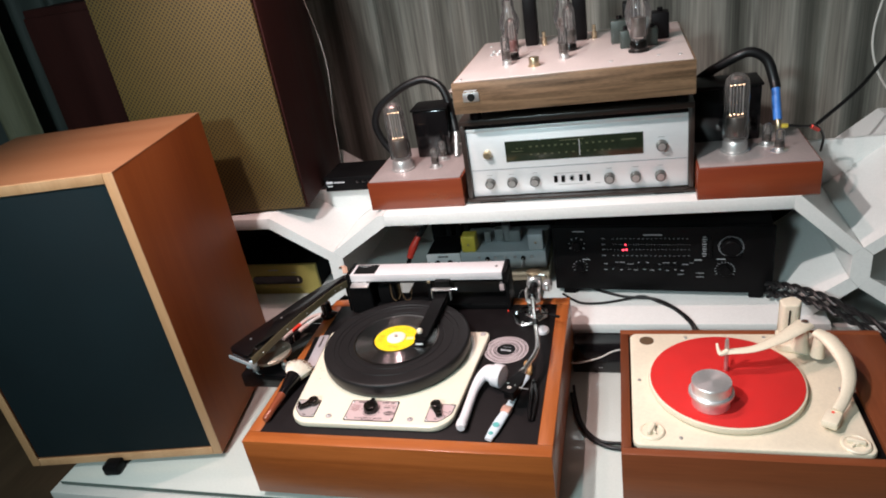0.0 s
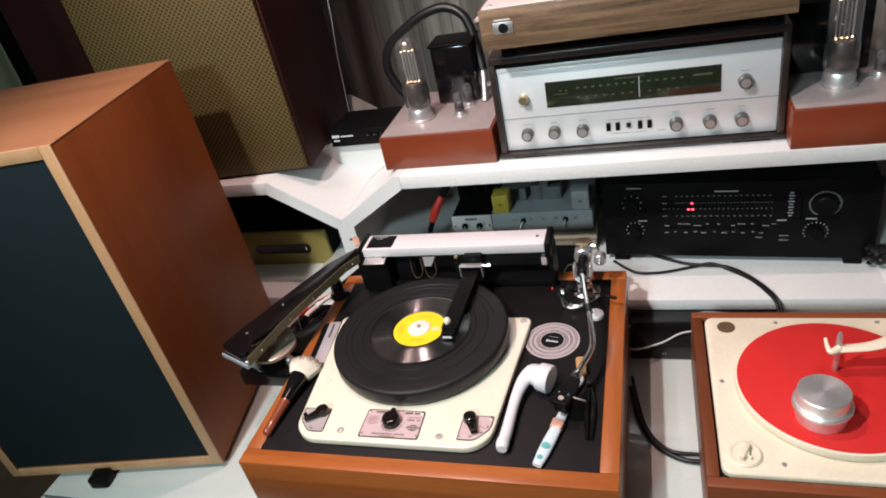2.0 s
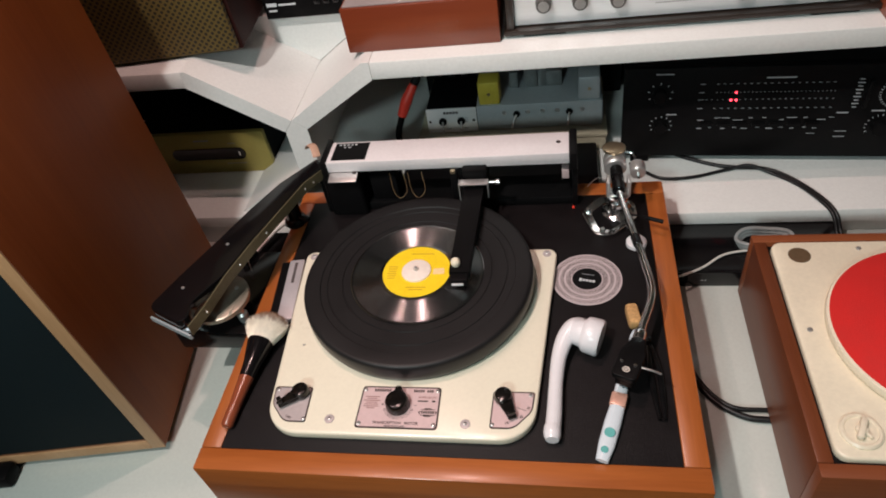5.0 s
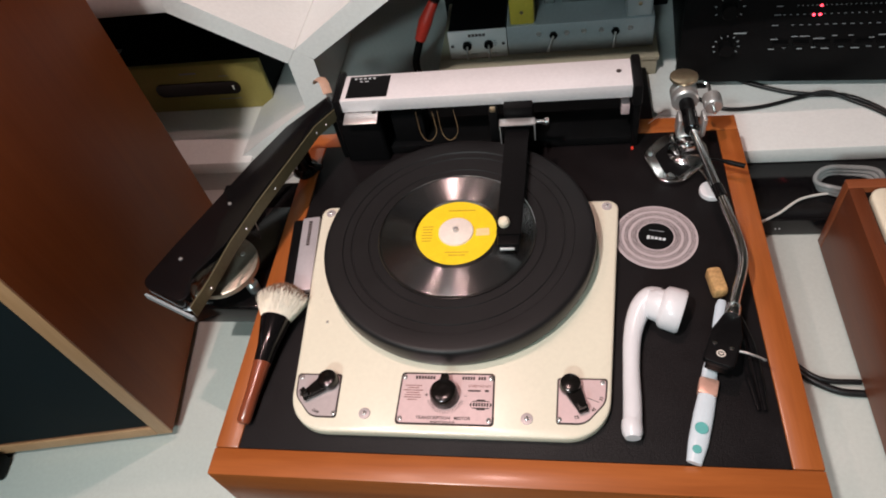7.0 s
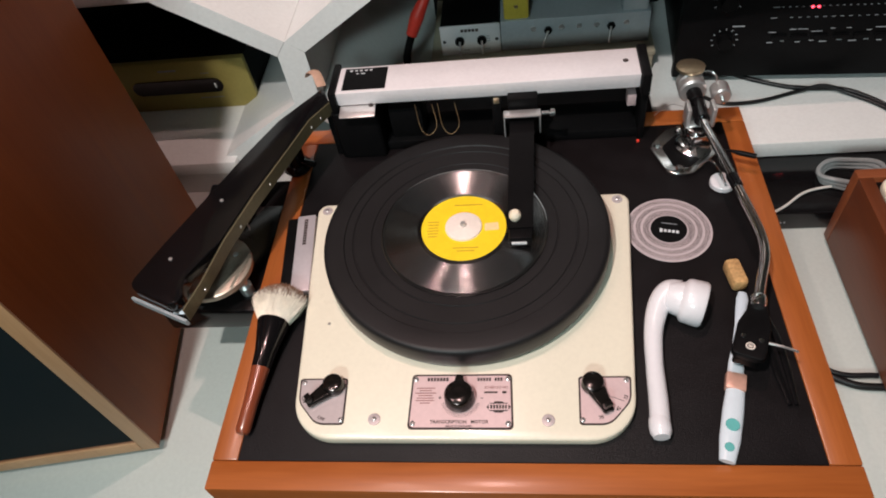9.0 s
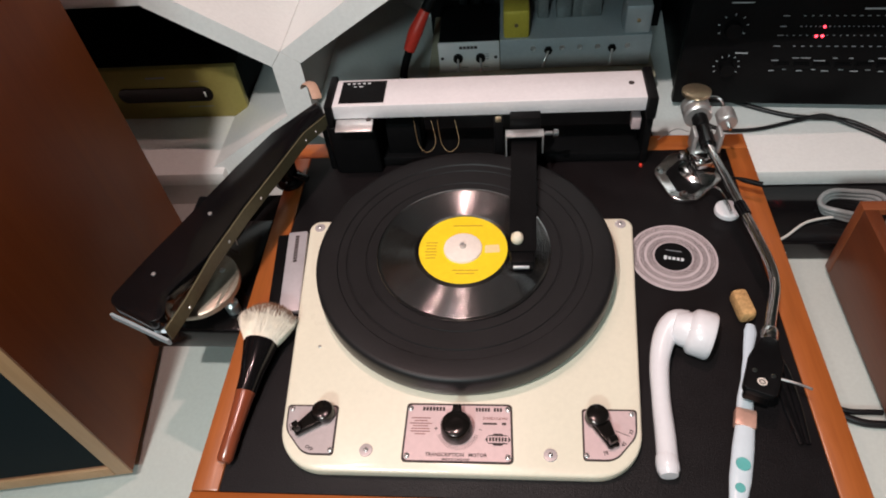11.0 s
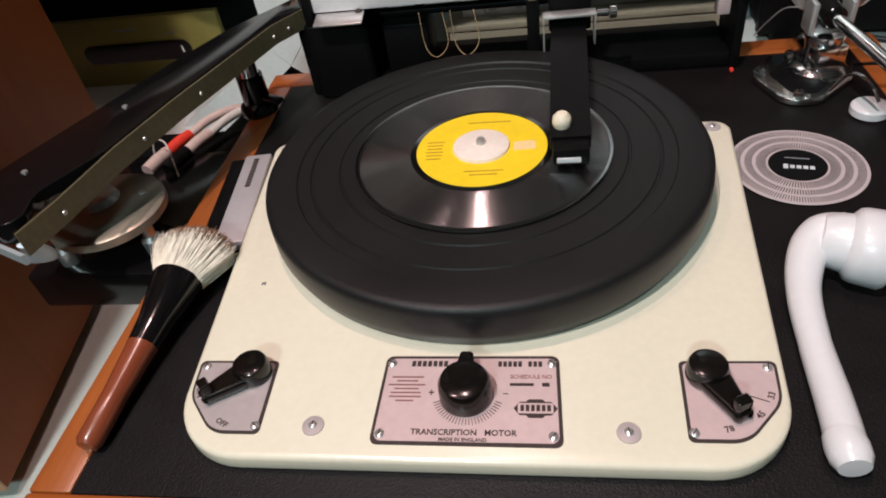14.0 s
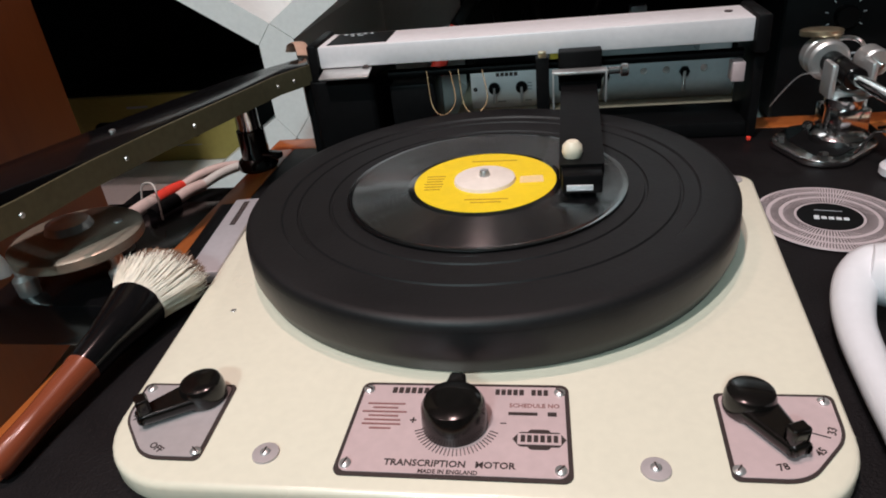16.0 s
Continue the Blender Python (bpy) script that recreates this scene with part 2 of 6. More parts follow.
CABLE_W = surf("white_cable", (0.62, 0.60, 0.56), 0.5, vary=0.08)
CABLE_P = surf("pinkish_cable", (0.62, 0.48, 0.44), 0.45, vary=0.08)
BLUE = surf("blue_sleeve", (0.05, 0.20, 0.62), 0.45, vary=0.1)
BRASS = surf("brass", (0.55, 0.45, 0.30), 0.32, 0.9, vary=0.1)
KNOB_GREY = surf("smoked_knob", (0.16, 0.15, 0.14), 0.3, 0.5, vary=0.1)
DIAL = surf("dial_glass", (0.018, 0.024, 0.014), 0.12, vary=0.2, scale=30, bump=0)
DIAL_INK = surf("dial_print", (0.07, 0.075, 0.035), 0.6, vary=0.1)
WHITE_PL = surf("white_plastic", (0.73, 0.71, 0.73), 0.3, vary=0.025, scale=20, bump=0.004, coat=0.2)
PALEBLUE = surf("pale_blue_plastic", (0.62, 0.74, 0.82), 0.3, vary=0.04, scale=30, bump=0.004)
TEAL = surf("teal_print", (0.12, 0.42, 0.40), 0.45, vary=0.08)
CORK = surf("cork", (0.52, 0.30, 0.12), 0.85, vary=0.3, scale=90, bump=0.25, fine=300)
HANDLE = wood("brush_handle", (0.16, 0.035, 0.015), (0.28, 0.07, 0.03), 0.25, "Y", rings=20, coat=0.5)
HAIR = surf("white_bristle", (0.86, 0.80, 0.68), 0.7, vary=0.12, scale=60, bump=0)
HAIR_D = surf("brown_bristle", (0.17, 0.085, 0.045), 0.7, vary=0.3, scale=60, bump=0)
LED_RED = surf("red_led", (1.0, 0.06, 0.10), 0.4, emit=6.0, bump=0)
FILAMENT = surf("filament", (1.0, 0.62, 0.36), 0.4, emit=9.0, bump=0)
ANODE = surf("tube_anode", (0.035, 0.024, 0.018), 0.4, 0.3, vary=0.2)
GETTER = surf("getter_silver", (0.42, 0.36, 0.34), 0.2, 0.9, vary=0.2)
GLASS = glass("tube_glass", (0.93, 0.91, 0.90))
SHEET = surf("back_painted_glass", (0.58, 0.62, 0.58), 0.3, vary=0.05, scale=5, bump=0, coat=1.0)
sheet_shader = next(n for n in SHEET.node_tree.nodes if n.type == "BSDF_PRINCIPLED")
sheet_shader.inputs["Coat Roughness"].default_value, sheet_shader.inputs["Coat IOR"].default_value = 0.025, 1.65
BEIGE = surf("beige_board", (0.42, 0.38, 0.28), 0.6, vary=0.08)

# ---- builders ----
ORIGIN = {}


def thing(name, at=(0, 0, 0), label="", category="", group="", kind="", turn=None):
    """An empty at a thing's base; with a turn its parts are given in its own coordinates."""
    ob = new(name)
    ob.empty_display_size = 0.02
    ob.matrix_basis = pose(*at, 0, 0, turn or 0)
    ORIGIN[ob] = Vector((0, 0, 0)) if turn is not None else Vector(at)
    return tagged(ob, label, category, group, kind)


def mesh_of(name, bm, material, origin, sharp=38):
    bmesh.ops.translate(bm, verts=bm.verts, vec=-origin)
    bmesh.ops.recalc_face_normals(bm, faces=bm.faces)
    me = bpy.data.meshes.new(name)
    bm.to_mesh(me)
    bm.free()
    me.materials.append(material)
    me.shade_smooth()
    me.set_sharp_from_angle(angle=radians(sharp))
    return me


def part(name, bm, material, parent, label=""):
    origin = ORIGIN[parent]
    ob = new(name, mesh_of(name, bm, material, origin))
    ob.parent = parent
    ORIGIN[ob] = origin
    return tagged(ob, label)


def solo(name, bm, material, at, label="", category="", group="", kind=""):
    """A thing of one mesh, with its origin at a given place."""
    ob = new(name, mesh_of(name, bm, material, Vector(at)))
    ob.location = at
    ORIGIN[ob] = Vector(at)
    return tagged(ob, label, category, group, kind)


def box(x0, x1, y0, y1, z0, z1, bev=0.0015, seg=2):
    bm = bmesh.new()
    bmesh.ops.create_cube(bm, size=1)
    bmesh.ops.scale(bm, vec=(x1 - x0, y1 - y0, z1 - z0), verts=bm.verts)
    bmesh.ops.translate(bm, vec=((x0 + x1) / 2, (y0 + y1) / 2, (z0 + z1) / 2), verts=bm.verts)
    if bev:
        bmesh.ops.bevel(bm, geom=list(bm.edges), offset=bev, segments=seg, affect="EDGES", profile=0.5)
    return bm


def moved(bm, m):
    bmesh.ops.transform(bm, matrix=m, verts=bm.verts)
    return bm


def join(*parts_):
    """Several bmeshes in one."""
    out = parts_[0]
    for b in parts_[1:]:
        vs = [out.verts.new(v.co) for v in b.verts]
        b.verts.index_update()
        for f_ in b.faces:
            out.faces.new([vs[v.index] for v in f_.verts])
        b.free()
    return out


def lathe(profile, c=(0, 0, 0), seg=32, axis="Z", arc=None):
    """Turn (radius, height) pairs about an axis through c."""
    bm = bmesh.new()
    rings = []
    for r, h in profile:
        if r < 1e-6:
            rings.append([bm.verts.new((0, 0, h))])
        else:
            rings.append([bm.verts.new((r * math.cos(2 * math.pi * k / seg), r * math.sin(2 * math.pi * k / seg), h)) for k in range(seg)])
    for a, b in zip(rings, rings[1:]):
        for k in range(seg):
            j = (k + 1) % seg
            if len(a) == 1 and len(b) > 1:
                bm.faces.new((a[0], b[k], b[j]))
            elif len(b) == 1 and len(a) > 1:
                bm.faces.new((a[k], a[j], b[0]))
            elif len(a) > 1:
                bm.faces.new((a[k], a[j], b[j], b[k]))
    turn = {"Z": Matrix(), "Y": pose(0, 0, 0, -90), "X": pose(0, 0, 0, 0, 90)}[axis]
    bmesh.ops.transform(bm, matrix=Matrix.Translation(c) @ turn, verts=bm.verts)
    return bm


def cyl(c, r, h, axis="Z", seg=24, bev=0.0008, top=None):
    """A rod from c along the axis (Y: away from the viewer)."""
    t = r if top is None else top
    b = min(bev, r * 0.4, abs(h) * 0.4)
    return lathe([(0, 0), (r - b, 0), (r, b), (t, h - b), (t - b, h), (0, h)], c, seg, axis)


def smooth_line(pts, steps=8):
    """A Catmull-Rom line through points."""
    ps = [Vector(p) for p in pts]
    ps = [ps[0] * 2 - ps[1], *ps, ps[-1] * 2 - ps[-2]]
    out = []
    for i in range(1, len(ps) - 2):
        a, b, c, d = ps[i - 1:i + 3]
        for k in range(steps):
            t = k / steps
            out.append(0.5 * (2 * b + (c - a) * t + (2 * a - 5 * b + 4 * c - d) * t * t + (3 * b - a - 3 * c + d) * t ** 3))
    out.append(ps[-2])
    return out


def tube_along(pts, r, seg=10, steps=8, flat=1.0):
    """A round cord along a line; r may be a list of one radius a point."""
    line = smooth_line(pts, steps)
    n = len(line)
    radii = [r] * n if not isinstance(r, (list, tuple)) else [float(np.interp(i / (n - 1) * (len(r) - 1), range(len(r)), r)) for i in range(n)]
    bm, rings, up = bmesh.new(), [], Vector((0.13, 0.21, 1)).normalized()
    for i, p in enumerate(line):
        d = (line[min(i + 1, n - 1)] - line[max(i - 1, 0)]).normalized()
        s = d.cross(up)
        s = s.normalized() if s.length > 1e-4 else Vector((1, 0, 0))
        u = s.cross(d)
        up = u
        rings.append([bm.verts.new(p + radii[i] * (math.cos(2 * math.pi * k / seg) * s + flat * math.sin(2 * math.pi * k / seg) * u)) for k in range(seg)])
    for a, b in zip(rings, rings[1:]):
        for k in range(seg):
            bm.faces.new((a[k], a[(k + 1) % seg], b[(k + 1) % seg], b[k]))
    bm.faces.new(rings[0])
    bm.faces.new(rings[-1][::-1])
    return bm


def prism(outline, lo, hi, plane="XY", bev=0.0):
    """A flat outline given thickness: XY between two heights, or XZ between two depths."""
    bm = bmesh.new()
    put_ = (lambda a, b, c: (a, b, c)) if plane == "XY" else (lambda a, b, c: (a, c, b))
    low = [bm.verts.new(put_(x, y, lo)) for x, y in outline]
    high = [bm.verts.new(put_(x, y, hi)) for x, y in outline]
    n = len(outline)
    bm.faces.new(low[::-1])
    bm.faces.new(high)
    for k in range(n):
        bm.faces.new((low[k], low[(k + 1) % n], high[(k + 1) % n], high[k]))
    bmesh.ops.recalc_face_normals(bm, faces=bm.faces)
    if bev:
        bmesh.ops.bevel(bm, geom=list(bm.edges), offset=bev, segments=3, affect="EDGES", profile=0.5)
    return bm


def rounded(corners, steps=8):
    """An outline with rounded corners from (x, y, radius)."""
    out, n = [], len(corners)
    for i, (x, y, r) in enumerate(corners):
        p, a, b = Vector((x, y)), Vector(corners[i - 1][:2]), Vector(corners[(i + 1) % n][:2])
        if r <= 0:
            out.append((x, y))
            continue
        u, v = (a - p).normalized(), (b - p).normalized()
        half = math.acos(max(-1, min(1, u.dot(v)))) / 2
        d = r / math.tan(half)
        c = p + (u + v).normalized() * (r / math.sin(half))
        s, e = p + u * d - c, p + v * d - c
        turn = math.atan2(s.x * e.y - s.y * e.x, s.dot(e))
        for k in range(steps + 1):
            q = Matrix.Rotation(turn * k / steps, 2) @ s + c
            out.append((q.x, q.y))
    return out


def lettering(name, body, size, m, material, parent, align="CENTER", thick=0.0001):
    """Words in the built-in font as a thin mesh."""
    cu = bpy.data.curves.new("words", "FONT")
    cu.body, cu.size, cu.extrude, cu.align_x, cu.align_y, cu.resolution_u = body, size, thick, align, "CENTER", 2
    cu.offset = size * 0.022
    tmp = bpy.data.objects.new("words", cu)
    scene.collection.objects.link(tmp)
    me = bpy.data.meshes.new_from_object(tmp.evaluated_get(bpy.context.evaluated_depsgraph_get()))
    bpy.data.objects.remove(tmp)
    bpy.data.curves.remove(cu)
    me.transform(Matrix.Translation(-ORIGIN[parent]) @ m)
    me.materials.clear()
    me.materials.append(material)
    ob = new(name, me)
    ob.parent = parent
    ORIGIN[ob] = ORIGIN[parent]
    return ob


def dashes(name, rows, m, material, parent, h=0.0003):
    """Print too small to read: bars of (x, y, width, height) on a face with pose m, each a part."""
    for x, y, w, t in rows:
        part(name, moved(box(x - w / 2, x + w / 2, y - t / 2, y + t / 2, 0, h, 0), m), material, parent)


def ring_ticks(r0, r1, n, width, z, c, a0=0.0, a1=360.0):
    bm = bmesh.new()
    for k in range(n):
        a = a0 + (a1 - a0) * k / max(1, n - (0 if a1 - a0 == 360 else 1))
        b = box(r0, r1, -width / 2, width / 2, 0, 0.00025, 0)
        bm = join(bm, moved(b, pose(c[0], c[1], z, 0, 0, a)))
    return bm


FACE = pose(0, 0, 0, 90)  # a print lying in XY, stood up to face the viewer

# ---- the room ----
def structure(name, bm, material, label, category):
    return solo(name, bm, material, (0, 0, 0), label, category, kind="structure")


structure("floor", box(-2.4, 2.4, -2.8, 1.4, -0.05, 0.0, 0), FLOOR, "dark wooden floor boards", "floor")
structure("ceiling", box(-2.4, 2.4, -2.8, 1.4, 2.5, 2.55, 0), CEIL, "plain white painted ceiling", "ceiling")
structure("wall_north", box(-2.4, 2.4, 1.3, 1.4, 0, 2.5, 0), WALLP, "plain grey wall behind the curtain", "wall")
structure("wall_south", box(-2.4, 2.4, -2.9, -2.8, 0, 2.5, 0), WALLP, "plain grey plaster wall", "wall")
structure("wall_west", box(-2.5, -2.4, -2.9, 1.4, 0, 2.5, 0), WALLP, "plain grey plaster wall", "wall")
structure("wall_east", box(2.4, 2.5, -2.9, 1.4, 0, 2.5, 0), WALLP, "plain grey plaster wall", "wall")


def drape(name, x0, x1, y, z0, z1, material, label, depth=0.042, seed=3):
    """A hanging cloth with uneven folds, pinched towards its head."""
    rnd = random.Random(seed)
    xs, x = [x0], x0
    while x < x1:
        x += rnd.uniform(0.035, 0.115)
        xs.append(x)
    amps = [(1 if k % 2 else -1) * rnd.uniform(0.45, 1.0) * depth for k in range(len(xs))]
    bm, rows = bmesh.new(), 10
    cols = int((x1 - x0) / 0.009)
    grid = []
    for j in range(rows + 1):
        v = j / rows
        row = []
        for i in range(cols + 1):
            px = x0 + (x1 - x0) * i / cols
            k = max(0, min(len(xs) - 2, int(np.searchsorted(xs, px)) - 1))
            u = (px - xs[k]) / (xs[k + 1] - xs[k])
            w = (1 - math.cos(math.pi * u)) / 2
            fold = amps[k] * (1 - w) + amps[k + 1] * w
            sway = 0.012 * noise.noise((px * 3, v * 2.2, seed))
            row.append(bm.verts.new((px + sway, y + fold * (1.0 - 0.25 * v) + 0.3 * sway, z0 + (z1 - z0) * v)))
        grid.append(row)
    for a, b in zip(grid, grid[1:]):
        for i in range(cols):
            bm.faces.new((a[i], a[i + 1], b[i + 1], b[i]))
    ob = structure(name, bm, material, label, "curtain")
    ob.modifiers.new("thickness", "SOLIDIFY").thickness = 0.002
    return ob


drape("curtain", -0.62, 2.3, 0.93, 0.05, 2.45, CURTAIN, "grey-green satin curtain hanging in folds")
drape("curtain", -2.3, -0.55, 1.02, 0.05, 2.45, DARKCURT, "dark green curtain in heavy folds", 0.05, 8)

drape("curtain", -1.78, -1.60, 0.945, 0.05, 2.45, surf("olive_curtain", (0.20, 0.19, 0.12), 0.6, vary=0.2, scale=8, stretch=(1, 1, 0.04)), "olive-beige curtain panel in the corner", 0.018, 5)

# ---- the table and the honeycomb shelf ----
desk = thing("table", (0, 0, 0), "long white lacquered table under a glass sheet", "table")
part("tabletop", box(-0.72, 1.25, -0.275, 0.80, 0.617, 0.648, 0.002), TABLE_W, desk)
part("front_rail", box(-0.70, 1.23, -0.262, -0.244, 0.53, 0.617, 0.002), WHITE, desk)
for lx in (-0.66, 0.25, 1.17):
    part("leg", box(lx - 0.03, lx + 0.03, -0.25, -0.19, 0.0, 0.617, 0.002), WHITE, desk)
    part("leg", box(lx - 0.03, lx + 0.03, 0.70, 0.76, 0.0, 0.617, 0.002), WHITE, desk)
part("lower_shelf", box(-0.70, 1.23, -0.24, 0.74, 0.28, 0.305, 0.002), WHITE, desk)
sheet = thing("glass_sheet", (0.25, 0, 0.65), "thick pale green back-painted glass sheet on the table", "glass sheet")
part("pane", box(-0.705, 1.24, -0.2535, 0.20, 0.650, 0.659, 0.0006), SHEET, sheet)
part("edge", box(-0.705, 1.24, -0.2548, -0.2537, 0.6502, 0.6584, 0.0003), surf("dark_glass_edge", (0.03, 0.06, 0.05), 0.15, vary=0.2), sheet, "dark green polished edge")

T, YF, YB = 0.028, 0.28, 0.78
unit = thing("honeycomb_shelf", (0.33, 0.5, 0.648), "white honeycomb wall shelf standing on the table", "shelf")


def slab(name, a, b, up, y0=YF, y1=YB):
    """A board seen end on: from a to b (x, z), with its thickness to the side of up."""
    d = (Vector(b) - Vector(a)).normalized()
    n = Vector((-d.y, d.x)) * (T if up else -T)
    return part(name, prism([a, b, (b[0] + n.x, b[1] + n.y), (a[0] + n.x, a[1] + n.y)], y0, y1, "XZ", 0.0012), WHITE, unit)


part("top_board", box(-0.088, 0.778, YF, YB, 0.966, 0.994, 0.0015), WHITE, unit)
part("top_board", box(-1.10, -0.388, YF, YB, 0.972, 1.000, 0.0015), WHITE, unit)
part("top_board", box(1.08, 1.70, YF, YB, 0.972, 1.000, 0.0015), WHITE, unit)
part("slope_board", prism([(-0.388, 0.972), (-0.388, 1.0), (-0.380, 1.0), (-0.236, 0.903), (-0.252, 0.882)], YF, YB, "XZ", 0.0), WHITE, unit)
part("slope_board", prism([(-0.088, 0.966), (-0.088, 0.994), (-0.100, 0.994), (-0.2355, 0.903), (-0.213, 0.886)], YF, YB, "XZ", 0.0), WHITE, unit)
part("slope_board", prism([(0.778, 0.966), (0.778, 0.994), (0.790, 0.994), (0.910, 0.875), (0.892, 0.858)], YF, YB, "XZ", 0.0), WHITE, unit)
part("slope_board", prism([(1.08, 0.972), (1.08, 1.0), (1.068, 1.0), (0.911, 0.875), (0.930, 0.858)], YF, YB, "XZ", 0.0), WHITE, unit)
part("upright", prism([(-0.2323, 0.7826), (-0.2137, 0.8055), (-0.2137, 0.8858), (-0.2358, 0.9025), (-0.2513, 0.8822), (-0.2513, 0.8055)], YF, YB, "XZ"), WHITE, unit)
part("upright", prism([(0.9112, 0.7826), (0.9293, 0.8055), (0.9293, 0.8578), (0.9105, 0.8745), (0.8927, 0.8578), (0.8927, 0.8055)], YF, YB, "XZ"), WHITE, unit)
part("slope_board", prism([(-0.2515, 0.805), (-0.2325, 0.782), (-0.36, 0.690), (-0.388, 0.690), (-0.388, 0.715)], YF, YB, "XZ", 0.0), WHITE, unit)
part("slope_board", prism([(-0.2135, 0.805), (-0.232, 0.782), (-0.115, 0.690), (-0.08, 0.690), (-0.08, 0.715)], YF, YB, "XZ", 0.0), WHITE, unit)
part("slope_board", prism([(0.8925, 0.805), (0.911, 0.782), (0.80, 0.690), (0.772, 0.690), (0.772, 0.715)], YF, YB, "XZ", 0.0), WHITE, unit)
part("slope_board", prism([(0.9295, 0.805), (0.9115, 0.782), (1.03, 0.690), (1.06, 0.690), (1.06, 0.715)], YF, YB, "XZ", 0.0), WHITE, unit)
part("floor_board", box(-0.10, 0.86, 0.247, YB, 0.690, 0.7145, 0.0015), WHITE, unit)
part("floor_board", box(-1.10, -0.37, 0.266, YB, 0.692, 0.7145, 0.0015), WHITE, unit)
part("floor_board", box(1.03, 1.70, 0.266, YB, 0.692, 0.7145, 0.0015), WHITE, unit)
part("plinth_board", box(-1.08, 1.68, 0.272, 0.29, 0.648, 0.690, 0.001), WHITE, unit)
part("plinth_board", box(-1.08, 1.68, 0.72, 0.74, 0.648, 0.690, 0.001), WHITE, unit)
part("back_board", box(-0.21, -0.0605, 0.66, 0.672, 0.716, 0.965, 0.001), WHITE, unit)
# black sheets added across the backs of two cells to make them dark
part("dark_cell_sheet", box(-0.06, 0.89, 0.66, 0.672, 0.716, 0.965, 0.001), BLACK, unit, "added black sheet that darkens the cell behind the amplifier")
part("dark_cell_sheet", box(-1.05, -0.40, 0.602, 0.612, 0.716, 0.970, 0.001), BLACK, unit, "added black sheet that darkens the back of the west cell")
part("valley_board", prism([(-0.372, 0.993), (-0.236, 0.904), (-0.104, 0.993)], 0.468, 0.478, "XZ"), WHITE, unit)
part("valley_board", prism([(0.794, 0.988), (0.911, 0.877), (1.06, 0.993)], 0.60, 0.61, "XZ"), WHITE, unit)

# ---- the two loudspeakers and the cabinet behind ----
SPX, SPY, SPT = -0.364, -0.162, 9.0
spk = thing("loudspeaker", (SPX, SPY, 0.672), "large teak-veneered loudspeaker with a dark cloth grille", "loudspeaker", turn=SPT)
W_, D_, H_ = 0.432, 0.364, 0.622
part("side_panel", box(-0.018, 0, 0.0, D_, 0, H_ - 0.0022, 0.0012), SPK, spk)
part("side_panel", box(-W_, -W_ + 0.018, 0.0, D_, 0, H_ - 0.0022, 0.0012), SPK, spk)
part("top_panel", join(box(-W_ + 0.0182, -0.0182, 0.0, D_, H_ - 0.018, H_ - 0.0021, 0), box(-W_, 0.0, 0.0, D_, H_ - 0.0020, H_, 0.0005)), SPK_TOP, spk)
part("bottom_panel", box(-W_ + 0.0182, -0.0182, 0.0, D_, 0, 0.018, 0.0008), SPK_TOP, spk)
part("back_panel", box(-W_ + 0.0182, -0.0182, D_ - 0.02, D_ - 0.002, 0.0182, H_ - 0.0182, 0), SPK, spk)
for nm, b in (("edge_strip", box(-0.0185, 0.0003, -0.003, -0.0002, 0, H_, 0.0008)), ("edge_strip", box(-W_ - 0.0003, -W_ + 0.0185, -0.003, -0.0002, 0, H_, 0.0008)),
              ("edge_strip", box(-W_ + 0.019, -0.019, -0.003, -0.0002, H_ - 0.0185, H_ + 0.0003, 0.0008)), ("edge_strip", box(-W_ + 0.019, -0.019, -0.003, -0.0002, -0.0003, 0.0185, 0.0008))):
    part(nm, b, SPK_EDGE, spk, "lighter solid wood edge strip")
part("grille", box(-W_ + 0.0195, -0.0195, -0.0005, 0.012, 0.0195, H_ - 0.0195, 0.003), GRILLE, spk, "blue-black cloth grille")
for fx, fy in ((-0.232, 0.012), (-0.03, 0.31), (-0.41, 0.31)):
    part("foot", cyl((fx, fy, -0.013), 0.017, 0.0128, seg=20), BLACK, spk, "black rubber foot")
part("stop", box(-0.252, -0.218, -0.034, -0.004, -0.012, 0.012, 0.004), BLACK, spk, "black rubber wedge")

cab = thing("vintage_loudspeaker", (-0.48, 0.31, 1.0), "tall dark brown loudspeaker with a gold woven grille", "loudspeaker", turn=6.0)
part("body", box(-0.205, 0.182, 0.012, 0.34, 0.0005, 0.64, 0.003), DKBROWN, cab)
part("grille", box(-0.200, 0.177, 0.0, 0.011, 0.006, 0.60, 0.002), GOLD_WEAVE, cab, "gold and brown woven grille cloth")
part("top_rail", box(-0.205, 0.182, -0.004, 0.011, 0.604, 0.64, 0.002), DKBROWN, cab)
far = thing("dark_cabinet", (-0.98, 0.74, 1.0), "dark brown wooden cabinet in the shade", "cabinet", turn=0)
part("body", box(-0.17, 0.17, -0.15, 0.15, 0.0005, 0.53, 0.004), DKBROWN, far)
part("door", box(-0.16, 0.16, -0.168, -0.151, 0.02, 0.51, 0.003), DKBROWN, far)
part("knob", lathe([(0, 0), (0.004, 0), (0.004, 0.012), (0.010, 0.018), (0.008, 0.026), (0, 0.028)], (0.13, -0.196, 0.41), 16, "Y"), BRASS, far)

